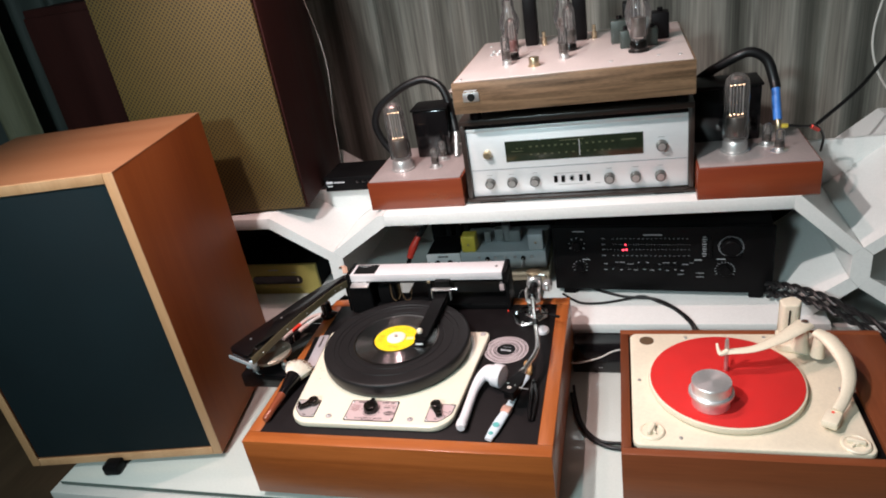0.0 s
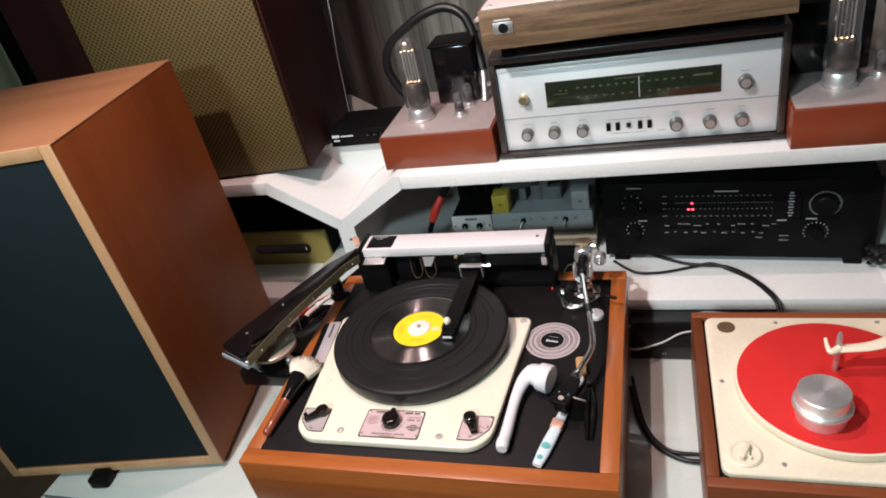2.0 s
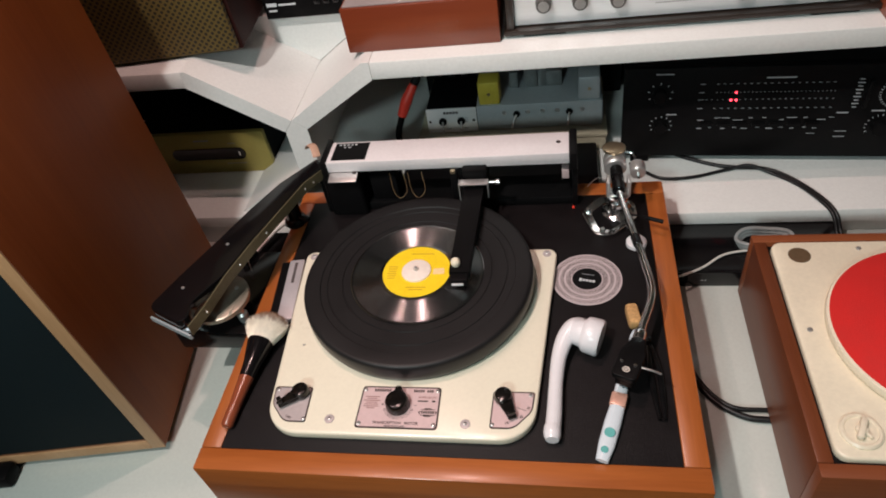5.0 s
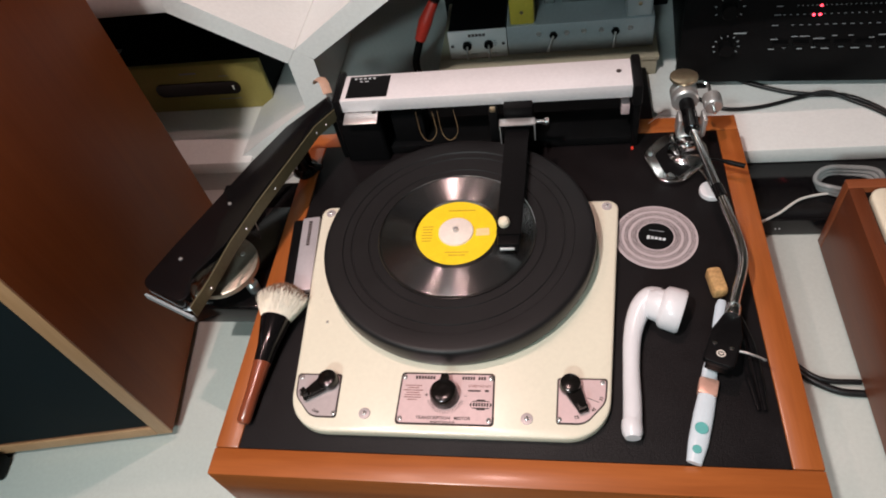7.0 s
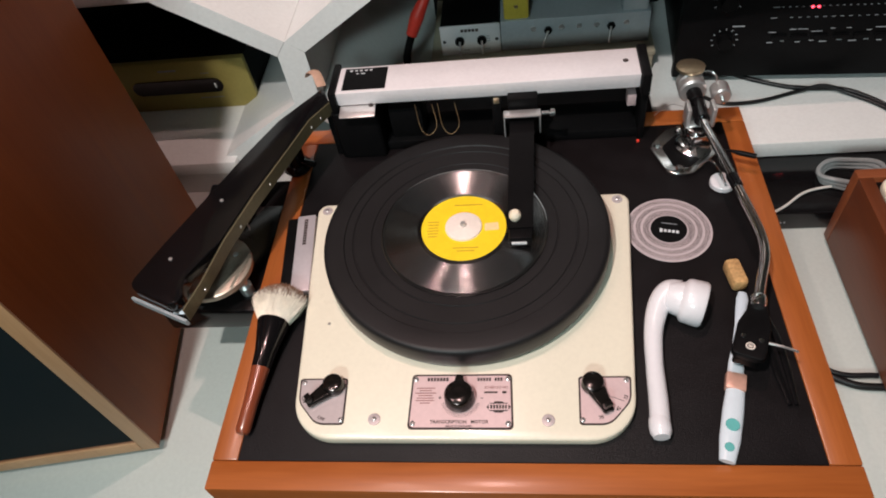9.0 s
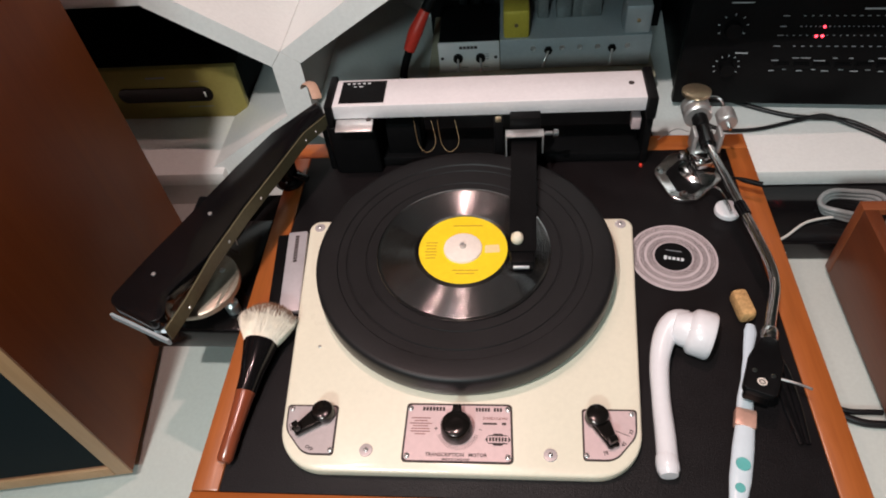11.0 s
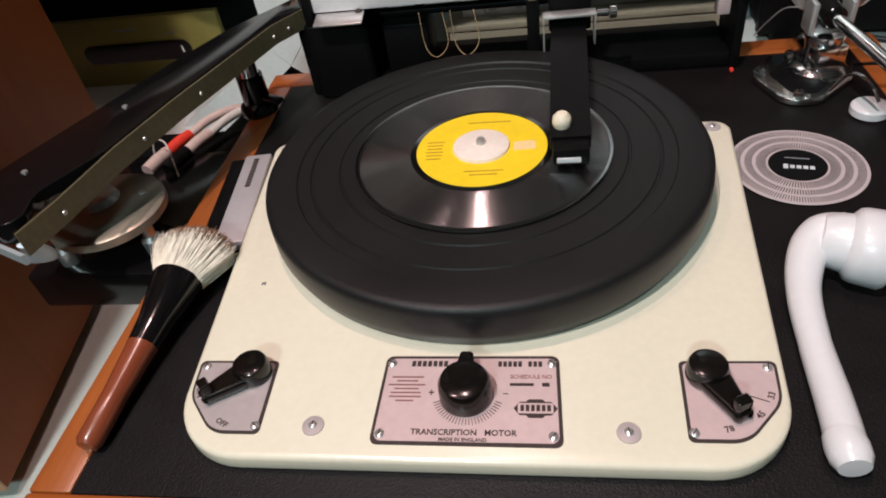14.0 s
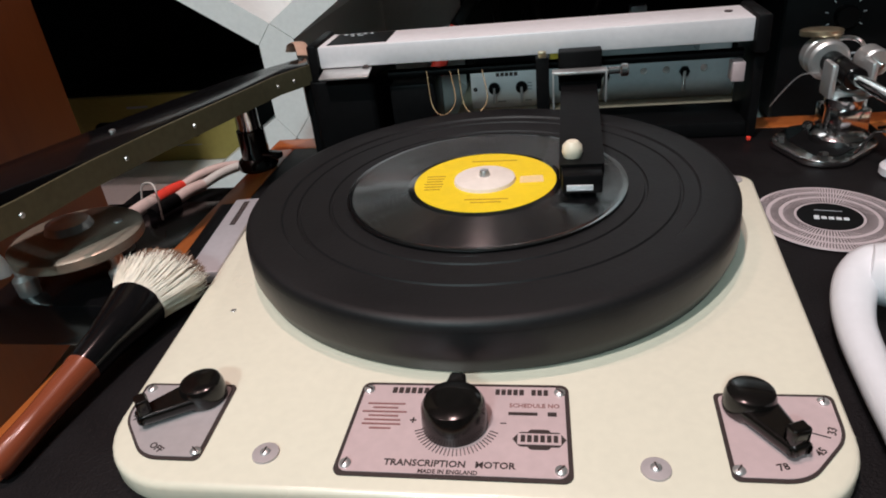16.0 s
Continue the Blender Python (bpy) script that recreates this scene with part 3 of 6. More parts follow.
# ---- the first turntable ----
plinth = thing("turntable_plinth", (0.05, -0.015, 0.66), "teak turntable plinth with an inlaid black top", "plinth")
X0, X1, Y0, Y1 = -0.229, 0.331, -0.256, 0.226
part("front_board", box(X0, X1, Y0, Y0 + 0.027, 0.674, 0.800, 0.002), TEAK, plinth)
part("back_board", box(X0, X1, Y1 - 0.027, Y1, 0.674, 0.800, 0.002), TEAK, plinth)
part("side_board", box(X0, X0 + 0.025, Y0 + 0.0272, Y1 - 0.0272, 0.674, 0.800, 0.002), TEAK_Y, plinth)
part("side_board", box(X1 - 0.026, X1, Y0 + 0.0272, Y1 - 0.0272, 0.674, 0.800, 0.002), TEAK_Y, plinth)
part("top_board", box(X0 + 0.0252, X1 - 0.0262, Y0 + 0.0272, Y1 - 0.0272, 0.78, 0.7995, 0.0005), PLINTH_BLACK, plinth, "matt black top board")
for fx in (X0 + 0.05, X1 - 0.05):
    for fy in (Y0 + 0.03, Y1 - 0.05):
        part("foot", cyl((fx, fy, 0.6595), 0.014, 0.0143, seg=18), BLACK, plinth, "black rubber foot")

deck = thing("turntable", (0, 0, 0.80), "cream enamelled vintage turntable with a heavy black platter", "turntable")
outline = rounded([(-0.153, -0.2135, 0.042), (0.1530, -0.2135, 0.042), (0.1790, 0.075, 0.012), (-0.178, 0.076, 0.012)], 10)
part("chassis", prism(outline, 0.8002, 0.8125, "XY", 0.003), CREAM, deck, "cream enamelled chassis plate")
platter = part("platter", lathe([(0, 0.8095), (0.1475, 0.8095), (0.1500, 0.816), (0.1512, 0.8195), (0.1512, 0.830), (0.1505, 0.8335), (0, 0.8335)], (0, 0, 0), 128), RIM, deck, "black painted platter rim")
mat_prof = [(0, 0.0035), (0.044, 0.0035), (0.046, 0.0028), (0.086, 0.0028), (0.0875, 0.0040)]
for r in (0.0985, 0.1185):
    mat_prof += [(r - 0.0012, 0.0040), (r - 0.0006, 0.0033), (r + 0.0006, 0.0033), (r + 0.0012, 0.0040)]
mat_prof += [(0.128, 0.0040), (0.129, 0.0050), (0.1455, 0.0052), (0.1488, 0.0046), (0.1506, 0.0030), (0.1509, 0.0001), (0, 0.0001)]
mat_part = part("mat", lathe([(r, 0.8335 + h * 1.25) for r, h in mat_prof], (0, 0, 0), 128), RUBBER, deck, "ridged black rubber mat")
spindle = part("spindle", lathe([(0.0035, 0.83), (0.0035, 0.846), (0.0025, 0.8485), (0, 0.849)], (0, 0, 0), 16), STEEL, deck)

for ob in (platter, mat_part, spindle):
    ob.location, ob.scale = (0, 0.004, 0.004), (0.992, 0.992, 1)

# control plates
CP = 0.8126
frame_o = rounded([(-0.0505, -0.2065, 0.004), (0.0505, -0.2065, 0.004), (0.0495, -0.1515, 0.004), (-0.0495, -0.1515, 0.004)], 4)
cplate = part("control_plate", prism(frame_o, CP, CP + 0.0006), INK, deck, "pinkish etched control plate with black border")
inner = rounded([(-0.0486, -0.2046, 0.004), (0.0486, -0.2046, 0.004), (0.0476, -0.1534, 0.004), (-0.0476, -0.1534, 0.004)], 4)
part("face", prism(inner, CP + 0.0006, CP + 0.0009), PLATE, cplate)
lv = rounded([(-0.1545, -0.1535, 0.003), (-0.1075, -0.1535, 0.003), (-0.1055, -0.2005, 0.003), (-0.132, -0.2005, 0.018), (-0.152, -0.178, 0.02)], 6)
lp = part("switch_plate", prism(lv[::-1], CP, CP + 0.0006), INK, deck, "grey etched switch plate")


def shrunk(o, k):
    cx, cy = sum(p[0] for p in o) / len(o), sum(p[1] for p in o) / len(o)
    return [(cx + (x - cx) * k, cy + (y - cy) * k) for x, y in o]


part("face", prism(shrunk(lv, 0.93)[::-1], CP + 0.0006, CP + 0.0009), PLATE_D, lp)
rv = [(-x, y) for x, y in lv]
rp = part("speed_plate", prism(rv, CP, CP + 0.0006), INK, deck, "pinkish etched speed plate")
part("face", prism(shrunk(rv, 0.93), CP + 0.0006, CP + 0.0009), PLATE, rp)
ZT = CP + 0.00095


def screw(x, y, z, r, parent, material=STEEL):
    s_ = part("screw", lathe([(r, 0), (r * 0.98, r * 0.25), (r * 0.7, r * 0.5), (0, r * 0.62)], (x, y, z), 16), material, parent)
    a = random.uniform(0, 180)
    part("slot", moved(box(-r * 0.8, r * 0.8, -r * 0.12, r * 0.12, r * 0.50, r * 0.66, 0), pose(x, y, z, 0, 0, a)), INK, s_)


for sx, sy in ((-0.0455, -0.157), (0.0455, -0.157), (-0.0455, -0.201), (0.0455, -0.201)):
    screw(sx, sy, ZT, 0.0026, cplate)
for sx, sy in ((-0.1495, -0.158), (-0.1085, -0.196)):
    screw(sx, sy, ZT, 0.0024, lp)
    screw(-sx, sy, ZT, 0.0024, rp)
for sx, sy in ((-0.0775, -0.195), (0.079, -0.196), (-0.165, 0.065), (0.165, 0.065)):
    part("washer", lathe([(0.0058, 0), (0.0056, 0.0009), (0.003, 0.0012), (0, 0.0012)], (sx, sy, 0.8125), 24), PLATE_D, deck)
    screw(sx, sy, 0.8136, 0.0022, deck)
part("dowel", cyl((-0.137, -0.091, 0.8124), 0.0016, 0.0006, seg=12), STEEL, deck)


def flat(x, y, z=ZT, a=0):
    return pose(x, y, z, 0, 0, a)


lettering("words", "TRANSCRIPTION   MOTOR", 0.0046, flat(-0.001, -0.1995), INK, cplate)
lettering("words", "MADE IN ENGLAND", 0.0028, flat(-0.001, -0.2035), INK, cplate)
lettering("words", "SCHEDULE NO", 0.0034, flat(0.034, -0.1655), INK_RED, cplate)
dashes("maker_bar", [(0.0031 * k - 0.0093, 0, 0.0022, 0.0036) for k in range(7)], flat(-0.0235, -0.1570), INK, cplate)
dashes("model_bar", [(0.0028 * k - 0.0098, 0, 0.0020, 0.0034) for k in (0, 1, 2, 3, 4, 6, 7, 8)], flat(0.0265, -0.1572), INK, cplate)
dashes("number_bar", [(-0.004, 0, 0.013, 0.0016), (0.009, 0, 0.004, 0.0022)], flat(0.033, -0.1705), INK, cplate)
dashes("print_bar", [(0, 0, 0.018, 0.0008), (0, -0.0025, 0.012, 0.0008), (0, -0.005, 0.021, 0.0008), (0, -0.0075, 0.014, 0.0008), (0, -0.010, 0.017, 0.0008), (0, -0.0125, 0.018, 0.0008), (0, -0.015, 0.010, 0.0008)], flat(-0.035, -0.166), INK_RED, cplate)
lettering("words", "+", 0.006, flat(-0.0205, -0.176), INK, cplate)
lettering("words", "\u2013", 0.005, flat(0.0205, -0.176), INK, cplate)
part("scale", ring_ticks(0.0160, 0.0198, 27, 0.00035, ZT, (0, -0.1755), 200, 340), INK, cplate)
badge = rounded([(0.028, -0.189, 0.002), (0.045, -0.189, 0.002), (0.048, -0.185, 0), (0.045, -0.181, 0.002), (0.028, -0.181, 0.002), (0.025, -0.185, 0)], 3)
part("crest", join(prism(badge, ZT, ZT + 0.0002), prism(rounded([(0.0315, -0.1905, 0.002), (0.0415, -0.1905, 0.002), (0.0415, -0.1795, 0.002), (0.0315, -0.1795, 0.002)], 3), ZT, ZT + 0.00015)), INK, cplate)
part("crest_band", box(0.0272, 0.0458, -0.1880, -0.1820, ZT + 0.0002, ZT + 0.0004, 0), PLATE, cplate)
dashes("crest_bar", [(0.0028 * k - 0.0070, 0, 0.0019, 0.0036) for k in range(6)], flat(0.0365, -0.1850, ZT + 0.0004), INK, cplate)
lettering("words", "OFF", 0.0044, flat(-0.1275, -0.1945, a=-28), INK, lp)
lettering("words", "ON", 0.0044, flat(-0.1475, -0.1755, a=-65), INK, lp)
for word, wx, wy, wa in (("33", 0.1475, -0.1745, 68), ("45", 0.1400, -0.1855, 42), ("78", 0.1245, -0.1935, 15)):
    lettering("words", word, 0.0044, flat(wx, wy, a=wa), INK, rp)
dashes("scale_line", [(0, 0, 0.012, 0.0004)], flat(0.140, -0.176, a=-22), INK, rp)

cplate.scale, cplate.location = (0.94, 0.992, 1), (0.001, 0, 0)

# knobs
part("speed_trim_knob", lathe([(0.0138, 0), (0.0140, 0.0015), (0.0134, 0.0105), (0.0120, 0.0130), (0.0084, 0.0144), (0.004, 0.0142), (0, 0.0140)], (0, -0.1755, ZT), 36), BAKELITE, deck, "black bakelite knob")
part("speed_trim_pointer", moved(prism(rounded([(-0.0055, 0.008, 0.002), (0.0055, 0.008, 0.002), (0.0030, 0.0190, 0.002), (-0.0030, 0.0190, 0.002)], 4), 0.0020, 0.0125, "XY", 0.0015), flat(0, -0.1755)), BAKELITE, deck, "black bakelite pointer")


def lever(name, x, y, a, red=False):
    k = part(name, lathe([(0.0098, 0), (0.0104, 0.002), (0.0100, 0.0075), (0.0092, 0.0098), (0.0074, 0.0108), (0, 0.0104)], (x, y, ZT), 32), BAKELITE, deck, "black bakelite lever knob")
    part("pointer", moved(prism(rounded([(-0.0092, -0.001, 0.002), (0.0092, -0.001, 0.002), (0.0044, -0.0295, 0.002), (-0.0044, -0.0295, 0.002)], 4), 0.0012, 0.0070, "XY", 0.002), flat(x, y, a=a)), BAKELITE, k)
    part("finger_tab", moved(prism(rounded([(-0.0038, -0.0282, 0.001), (0.0038, -0.0282, 0.001), (0.0038, -0.0230, 0.001), (-0.0038, -0.0230, 0.001)], 3), 0.005, 0.0140, "XY", 0.001), flat(x, y, a=a)), BAKELITE, k)


lever("power_lever", -0.1195, -0.1630, -50)
lever("speed_lever", 0.1195, -0.1630, 24)

# the single on the platter
RZ = 0.8392
rec = thing("record", (0, 0, RZ), "black seven-inch record with a yellow label", "record")
groove = [(0.0838 - 0.0352 * k / 880, 0.00138 + 0.000028 * math.sin(math.pi / 4 * k)) for k in range(881)]
part("disc", lathe([(0, 0.0001), (0.0855, 0.0001), (0.0872, 0.0006), (0.0872, 0.0012), (0.0852, 0.0016), (0.0840, 0.00135), *groove, (0.0478, 0.00135), (0.0465, 0.0018), (0, 0.0018)], (0, 0, RZ), 120), VINYL, rec)
lab = part("label", lathe([(0.0445, 0.0018), (0.0445, 0.0022), (0, 0.0022)], (0, 0, RZ), 96), LABEL, rec, "yellow paper label")
part("centre_disc", lathe([(0.0195, 0.0022), (0.0190, 0.0042), (0.0165, 0.0052), (0.003, 0.0055), (0, 0.0055)], (0, 0, RZ), 48), PALE, rec, "pale plastic centre adapter")
dashes("print_bar", [(-0.032, 0.008 - 0.004 * k, 0.012 - 0.001 * (k % 3), 0.0009) for k in range(6)] + [(0.004, 0.031, 0.03, 0.0011), (0.003, -0.028, 0.026, 0.0009), (0.003, -0.032, 0.018, 0.0009)], pose(0, 0, RZ + 0.0022), LABEL_INK, lab)
part("sticker", prism(rounded([(0.022, -0.006, 0.001), (0.037, -0.005, 0.001), (0.036, 0.005, 0.001), (0.022, 0.004, 0.001)], 3), RZ + 0.0022, RZ + 0.0025), PALE_ORANGE, lab, "faded orange sticker")
rec.location = (0, 0.004, RZ + 0.004)
# ---- the parallel-tracking arm behind the platter ----
trk = thing("linear_tonearm", (0.02, 0.20, 0.80), "silver-topped parallel tracking tonearm with a black wand", "tonearm")
part("base", box(-0.168, 0.208, 0.180, 0.236, 0.8002, 0.813, 0.002), BLACK, trk, "long black base")
part("motor_housing", prism(rounded([(-0.166, 0.168, 0.008), (-0.108, 0.168, 0.004), (-0.100, 0.234, 0.004), (-0.166, 0.234, 0.004)], 5), 0.8004, 0.8705, "XY", 0.002), BLACK, trk, "black motor housing")
part("motor_block", box(-0.0995, -0.058, 0.188, 0.230, 0.812, 0.858, 0.003), BLACK, trk)
bar = part("track_cover", box(-0.1525, 0.1965, 0.1715, 0.2215, 0.8805, 0.8985, 0.0012), ALU_BAR, trk, "satin aluminium track cover")
part("inlay", box(-0.1455, -0.0935, 0.1765, 0.2175, 0.8985, 0.8990, 0), BLACK, bar, "black inlay")
dashes("maker_bar", [(-0.026, 0.006, 0.0032, 0.0022), (-0.020, 0.006, 0.0032, 0.0022), (-0.014, 0.006, 0.0032, 0.0022), (-0.008, 0.006, 0.0032, 0.0022), (-0.002, 0.006, 0.0032, 0.0022), (-0.018, 0.0, 0.003, 0.0014), (-0.011, 0.0, 0.005, 0.0014)], pose(-0.112, 0.207, 0.8990), WHITE_INK, bar)
part("screw", cyl((0.182, 0.198, 0.8985), 0.0032, 0.001, seg=18), INK, bar)
part("end_cap", box(-0.1615, -0.1528, 0.168, 0.228, 0.870, 0.9010, 0.002), BLACK, trk)
part("end_cap", box(0.1968, 0.2075, 0.166, 0.226, 0.8722, 0.9010, 0.002), BLACK, trk)
part("end_post", box(0.2005, 0.2080, 0.176, 0.230, 0.8005, 0.8722, 0.001), BLACK, trk)
part("end_post", box(-0.1728, -0.1665, 0.176, 0.232, 0.8005, 0.868, 0.001), BLACK, trk)
part("front_tab", moved(box(-0.0215, 0.0215, -0.008, 0.010, -0.001, 0.001, 0.0008), pose(-0.1290, 0.1625, 0.8770, 12)), STEEL, trk, "bent polished tab")
part("tab_screw", cyl((-0.1125, 0.1685, 0.879), 0.003, 0.004, "Y", 14), INK, trk)
part("drive_rod", cyl((-0.10, 0.197, 0.866), 0.004, 0.297, "X", 14), BLACK, trk)
part("micro_switch", box(0.186, 0.196, 0.182, 0.196, 0.846, 0.862, 0.001), PLATE, trk)
part("pilot_lamp", box(0.2000, 0.2030, 0.168, 0.172, 0.8003, 0.8033, 0.0005), RED_PLASTIC, trk, "small red tip")
carr = part("carriage", box(0.046, 0.080, 0.160, 0.196, 0.848, 0.8795, 0.0015), BLACK, trk, "black carriage")
part("drop_leg", box(0.028, 0.0385, 0.160, 0.170, 0.822, 0.876, 0.001), BLACK, carr)
part("pin", box(0.030, 0.0365, 0.158, 0.1635, 0.876, 0.881, 0.0008), BRASS, carr)
part("yoke", join(box(0.0425, 0.0815, 0.1440, 0.1560, 0.8655, 0.8675, 0.0005), box(0.0410, 0.0425, 0.1440, 0.1560, 0.836, 0.8675, 0.0003), box(0.0815, 0.0830, 0.1440, 0.1560, 0.842, 0.8675, 0.0003)), STEEL, carr, "bent polished yoke")
part("thumb_screw", join(cyl((0.0832, 0.1500, 0.8655), 0.0028, 0.010, "X", 14), cyl((0.0932, 0.1500, 0.8655), 0.0048, 0.006, "X", 18)), CHROME, carr, "knurled chrome thumb screw")
wand = part("wand", join(prism(rounded([(0.0475, 0.152, 0.002), (0.0755, 0.152, 0.002), (0.0700, -0.012, 0.002), (0.0440, -0.012, 0.002)], 4), 0.8545, 0.8560, "XY"),
            prism(rounded([(0.0485, 0.152, 0.001), (0.0500, 0.152, 0), (0.0455, -0.012, 0), (0.0440, -0.012, 0.001)], 2), 0.8470, 0.8545, "XY"),
            prism(rounded([(0.0730, 0.152, 0), (0.0745, 0.152, 0.001), (0.0700, -0.012, 0.001), (0.0685, -0.012, 0)], 2), 0.8470, 0.8545, "XY")), BLACK, trk, "black folded metal wand")
part("cue_button", lathe([(0.0052, 0), (0.0062, 0.003), (0.0058, 0.007), (0.0035, 0.0095), (0, 0.010)], (0.0520, 0.001, 0.8560), 24), IVORY, wand, "cream button")
cart = part("cartridge", box(0.0455, 0.0685, -0.024, -0.003, 0.8425, 0.8540, 0.001), BLACK, trk, "black cartridge")
part("nameplate", box(0.0480, 0.0630, -0.0252, -0.0241, 0.8450, 0.8485, 0.0003), ALU, cart)
part("stylus", cyl((0.056, -0.016, 0.8408), 0.0012, 0.0018, seg=8), STEEL, cart)
for ob in (carr, wand, cart):
    ob.location = (0.002, -0.001, 0.005)
for k, (cx, amp) in enumerate(((-0.062, 0.03), (-0.035, 0.04))):
    part("lead_wire", tube_along([(cx, 0.176, 0.872), (cx + 0.004, 0.166, 0.845), (cx + 0.014, 0.160, 0.838), (cx + 0.024, 0.165, 0.848), (cx + 0.020, 0.178, 0.870)], 0.0004, 6), surf("copper_wire", (0.26, 0.16, 0.08), 0.4, 0.6), trk)

# ---- the long black arm on the west side, and what lies under it ----
arm = thing("cueing_arm", (-0.222, 0.155, 0.80), "long black lacquered arm on a chrome post", "arm")
beam_o = rounded([(-0.322, -0.090, 0.012), (-0.256, -0.120, 0.010), (-0.266, -0.082, 0.02), (-0.240, -0.035, 0.02), (-0.224, 0.025, 0), (-0.201, 0.095, 0.02), (-0.185, 0.145, 0.02), (-0.164, 0.176, 0.003), (-0.176, 0.205, 0.004), (-0.220, 0.147, 0.02), (-0.247, 0.091, 0), (-0.275, 0.024, 0.03), (-0.301, -0.036, 0.03)], 5)
part("beam", prism(beam_o, 0.8695, 0.8845, "XY", 0.0012), GLOSS, arm)
part("end_plate", prism([(-0.324, -0.0935), (-0.258, -0.1225), (-0.256, -0.1205), (-0.322, -0.0915)], 0.8625, 0.8695, "XY"), GREYBOX, arm, "pale plastic end plate")
part("end_tongue", tube_along([(-0.262, -0.110, 0.868), (-0.272, -0.098, 0.852), (-0.284, -0.088, 0.838), (-0.292, -0.084, 0.832)], [0.006, 0.009, 0.011, 0.006], 14, 6, 0.35), PALEBLUE, arm, "pale plastic tongue")
side = [(-0.2540, -0.1200), (-0.2460, -0.088), (-0.2370, -0.035), (-0.2210, 0.025), (-0.1980, 0.095), (-0.1820, 0.145), (-0.1625, 0.176)]
sm = prism([(x, y) for x, y in side] + [(x - 0.0015, y + 0.0008) for x, y in side[::-1]], 0.8675, 0.8838, "XY")
part("side_strip", sm, surf("dull_brass_strip", (0.15, 0.13, 0.075), 0.45, 0.4, vary=0.15), arm, "dull brass side strip")
for sx, sy in ((-0.2462, -0.090), (-0.2310, -0.01), (-0.2130, 0.05), (-0.1832, 0.142), (-0.1745, 0.157)):
    part("screw", lathe([(0.0017, 0), (0.0015, 0.0008), (0, 0.0012)], (sx + 0.0015, sy, 0.8755), 12, "X"), STEEL, arm)
for sx, sy in ((-0.287, -0.058), (-0.255, 0.02)):
    part("screw", lathe([(0.0022, 0), (0.002, 0.001), (0, 0.0014)], (sx, sy, 0.8845), 12), STEEL, arm)
post = part("post", lathe([(0.0, 0.8002), (0.017, 0.8002), (0.0185, 0.803), (0.0165, 0.808), (0.0125, 0.811), (0.0120, 0.836), (0, 0.836)], (-0.222, 0.155, 0), 28), GLOSS, arm, "black turned post")
part("post_neck", cyl((-0.222, 0.155, 0.8362), 0.0095, 0.033, seg=24), CHROME, arm, "chrome neck")
part("wing_nut", moved(box(-0.006, 0.030, -0.0045, 0.0045, 0, 0.006, 0.002), pose(-0.222, 0.155, 0.8115, 0, 0, -22)), GLOSS, arm)
part("bracket", tube_along([(-0.178, 0.206, 0.885), (-0.186, 0.222, 0.893), (-0.196, 0.230, 0.891), (-0.200, 0.231, 0.884)], 0.006, 8, 6, 0.15), surf("tan_strap", (0.45, 0.28, 0.20), 0.5), arm, "tan clip")

stand = thing("arm_board", (-0.28, 0.02, 0.763), "black outrigger arm board with a beige metal disc", "arm board")
part("board", box(-0.338, -0.2298, -0.062, 0.095, 0.763, 0.796, 0.003), GLOSS, stand, "glossy black board fixed to the plinth")
part("rear_board", box(-0.345, -0.2298, 0.0955, 0.150, 0.763, 0.784, 0.003), BLACK, stand)
part("disc", lathe([(0, 0.8215), (0.0405, 0.8215), (0.0425, 0.8230), (0.0425, 0.8290), (0.0405, 0.8305), (0, 0.8305)], (-0.274, -0.026, 0), 56), surf("beige_metal", (0.40, 0.34, 0.27), 0.34, 0.5, vary=0.12), stand, "beige metal disc")
part("hub", lathe([(0.016, 0.8305), (0.014, 0.8355), (0.006, 0.838), (0, 0.838)], (-0.284, -0.018, 0), 24), STEEL, stand)
part("disc_screw", lathe([(0.0032, 0.8305), (0.0028, 0.8316), (0, 0.8320)], (-0.252, -0.010, 0), 14), STEEL, stand)
for fx, fy in ((-0.308, -0.046), (-0.243, -0.036), (-0.272, 0.012)):
    part("foot", lathe([(0.0070, 0.796), (0.0075, 0.808), (0.0045, 0.811), (0.0045, 0.8215), (0, 0.8215)], (fx, fy, 0), 16), STEEL, stand, "steel foot")
part("loop_wire", tube_along([(-0.262, 0.052, 0.800), (-0.266, 0.060, 0.815), (-0.275, 0.072, 0.822), (-0.290, 0.080, 0.818), (-0.30, 0.085, 0.797)], 0.0008, 6), CABLE_W, stand)
for k, (dx, mt) in enumerate(((0.0, CABLE_P), (0.019, CABLE_W))):
    plug = thing("plug_lead", (-0.285 + dx, 0.06, 0.796), ("pale cable with a red plug", "pale cable with a black plug")[k], "cable")
    part("cord", tube_along([(-0.279 + dx, 0.117, 0.800), (-0.268 + dx, 0.136, 0.803), (-0.252 + dx * 0.8, 0.155, 0.802), (-0.240 + dx * 0.5, 0.172, 0.792), (-0.238, 0.205, 0.750), (-0.245 + dx, 0.25, 0.668)], 0.0042, 10), mt, plug)
    part("sleeve", tube_along([(-0.289 + dx, 0.090, 0.800), (-0.284 + dx, 0.104, 0.801), (-0.279 + dx, 0.118, 0.800)], 0.0052, 12), (RED_PLASTIC, CABLE_P)[k], plug)
    part("tip", tube_along([(-0.297 + dx, 0.064, 0.799), (-0.293 + dx, 0.078, 0.800), (-0.289 + dx, 0.090, 0.800)], 0.0058, 12), (CABLE_P, BLACK)[k], plug)

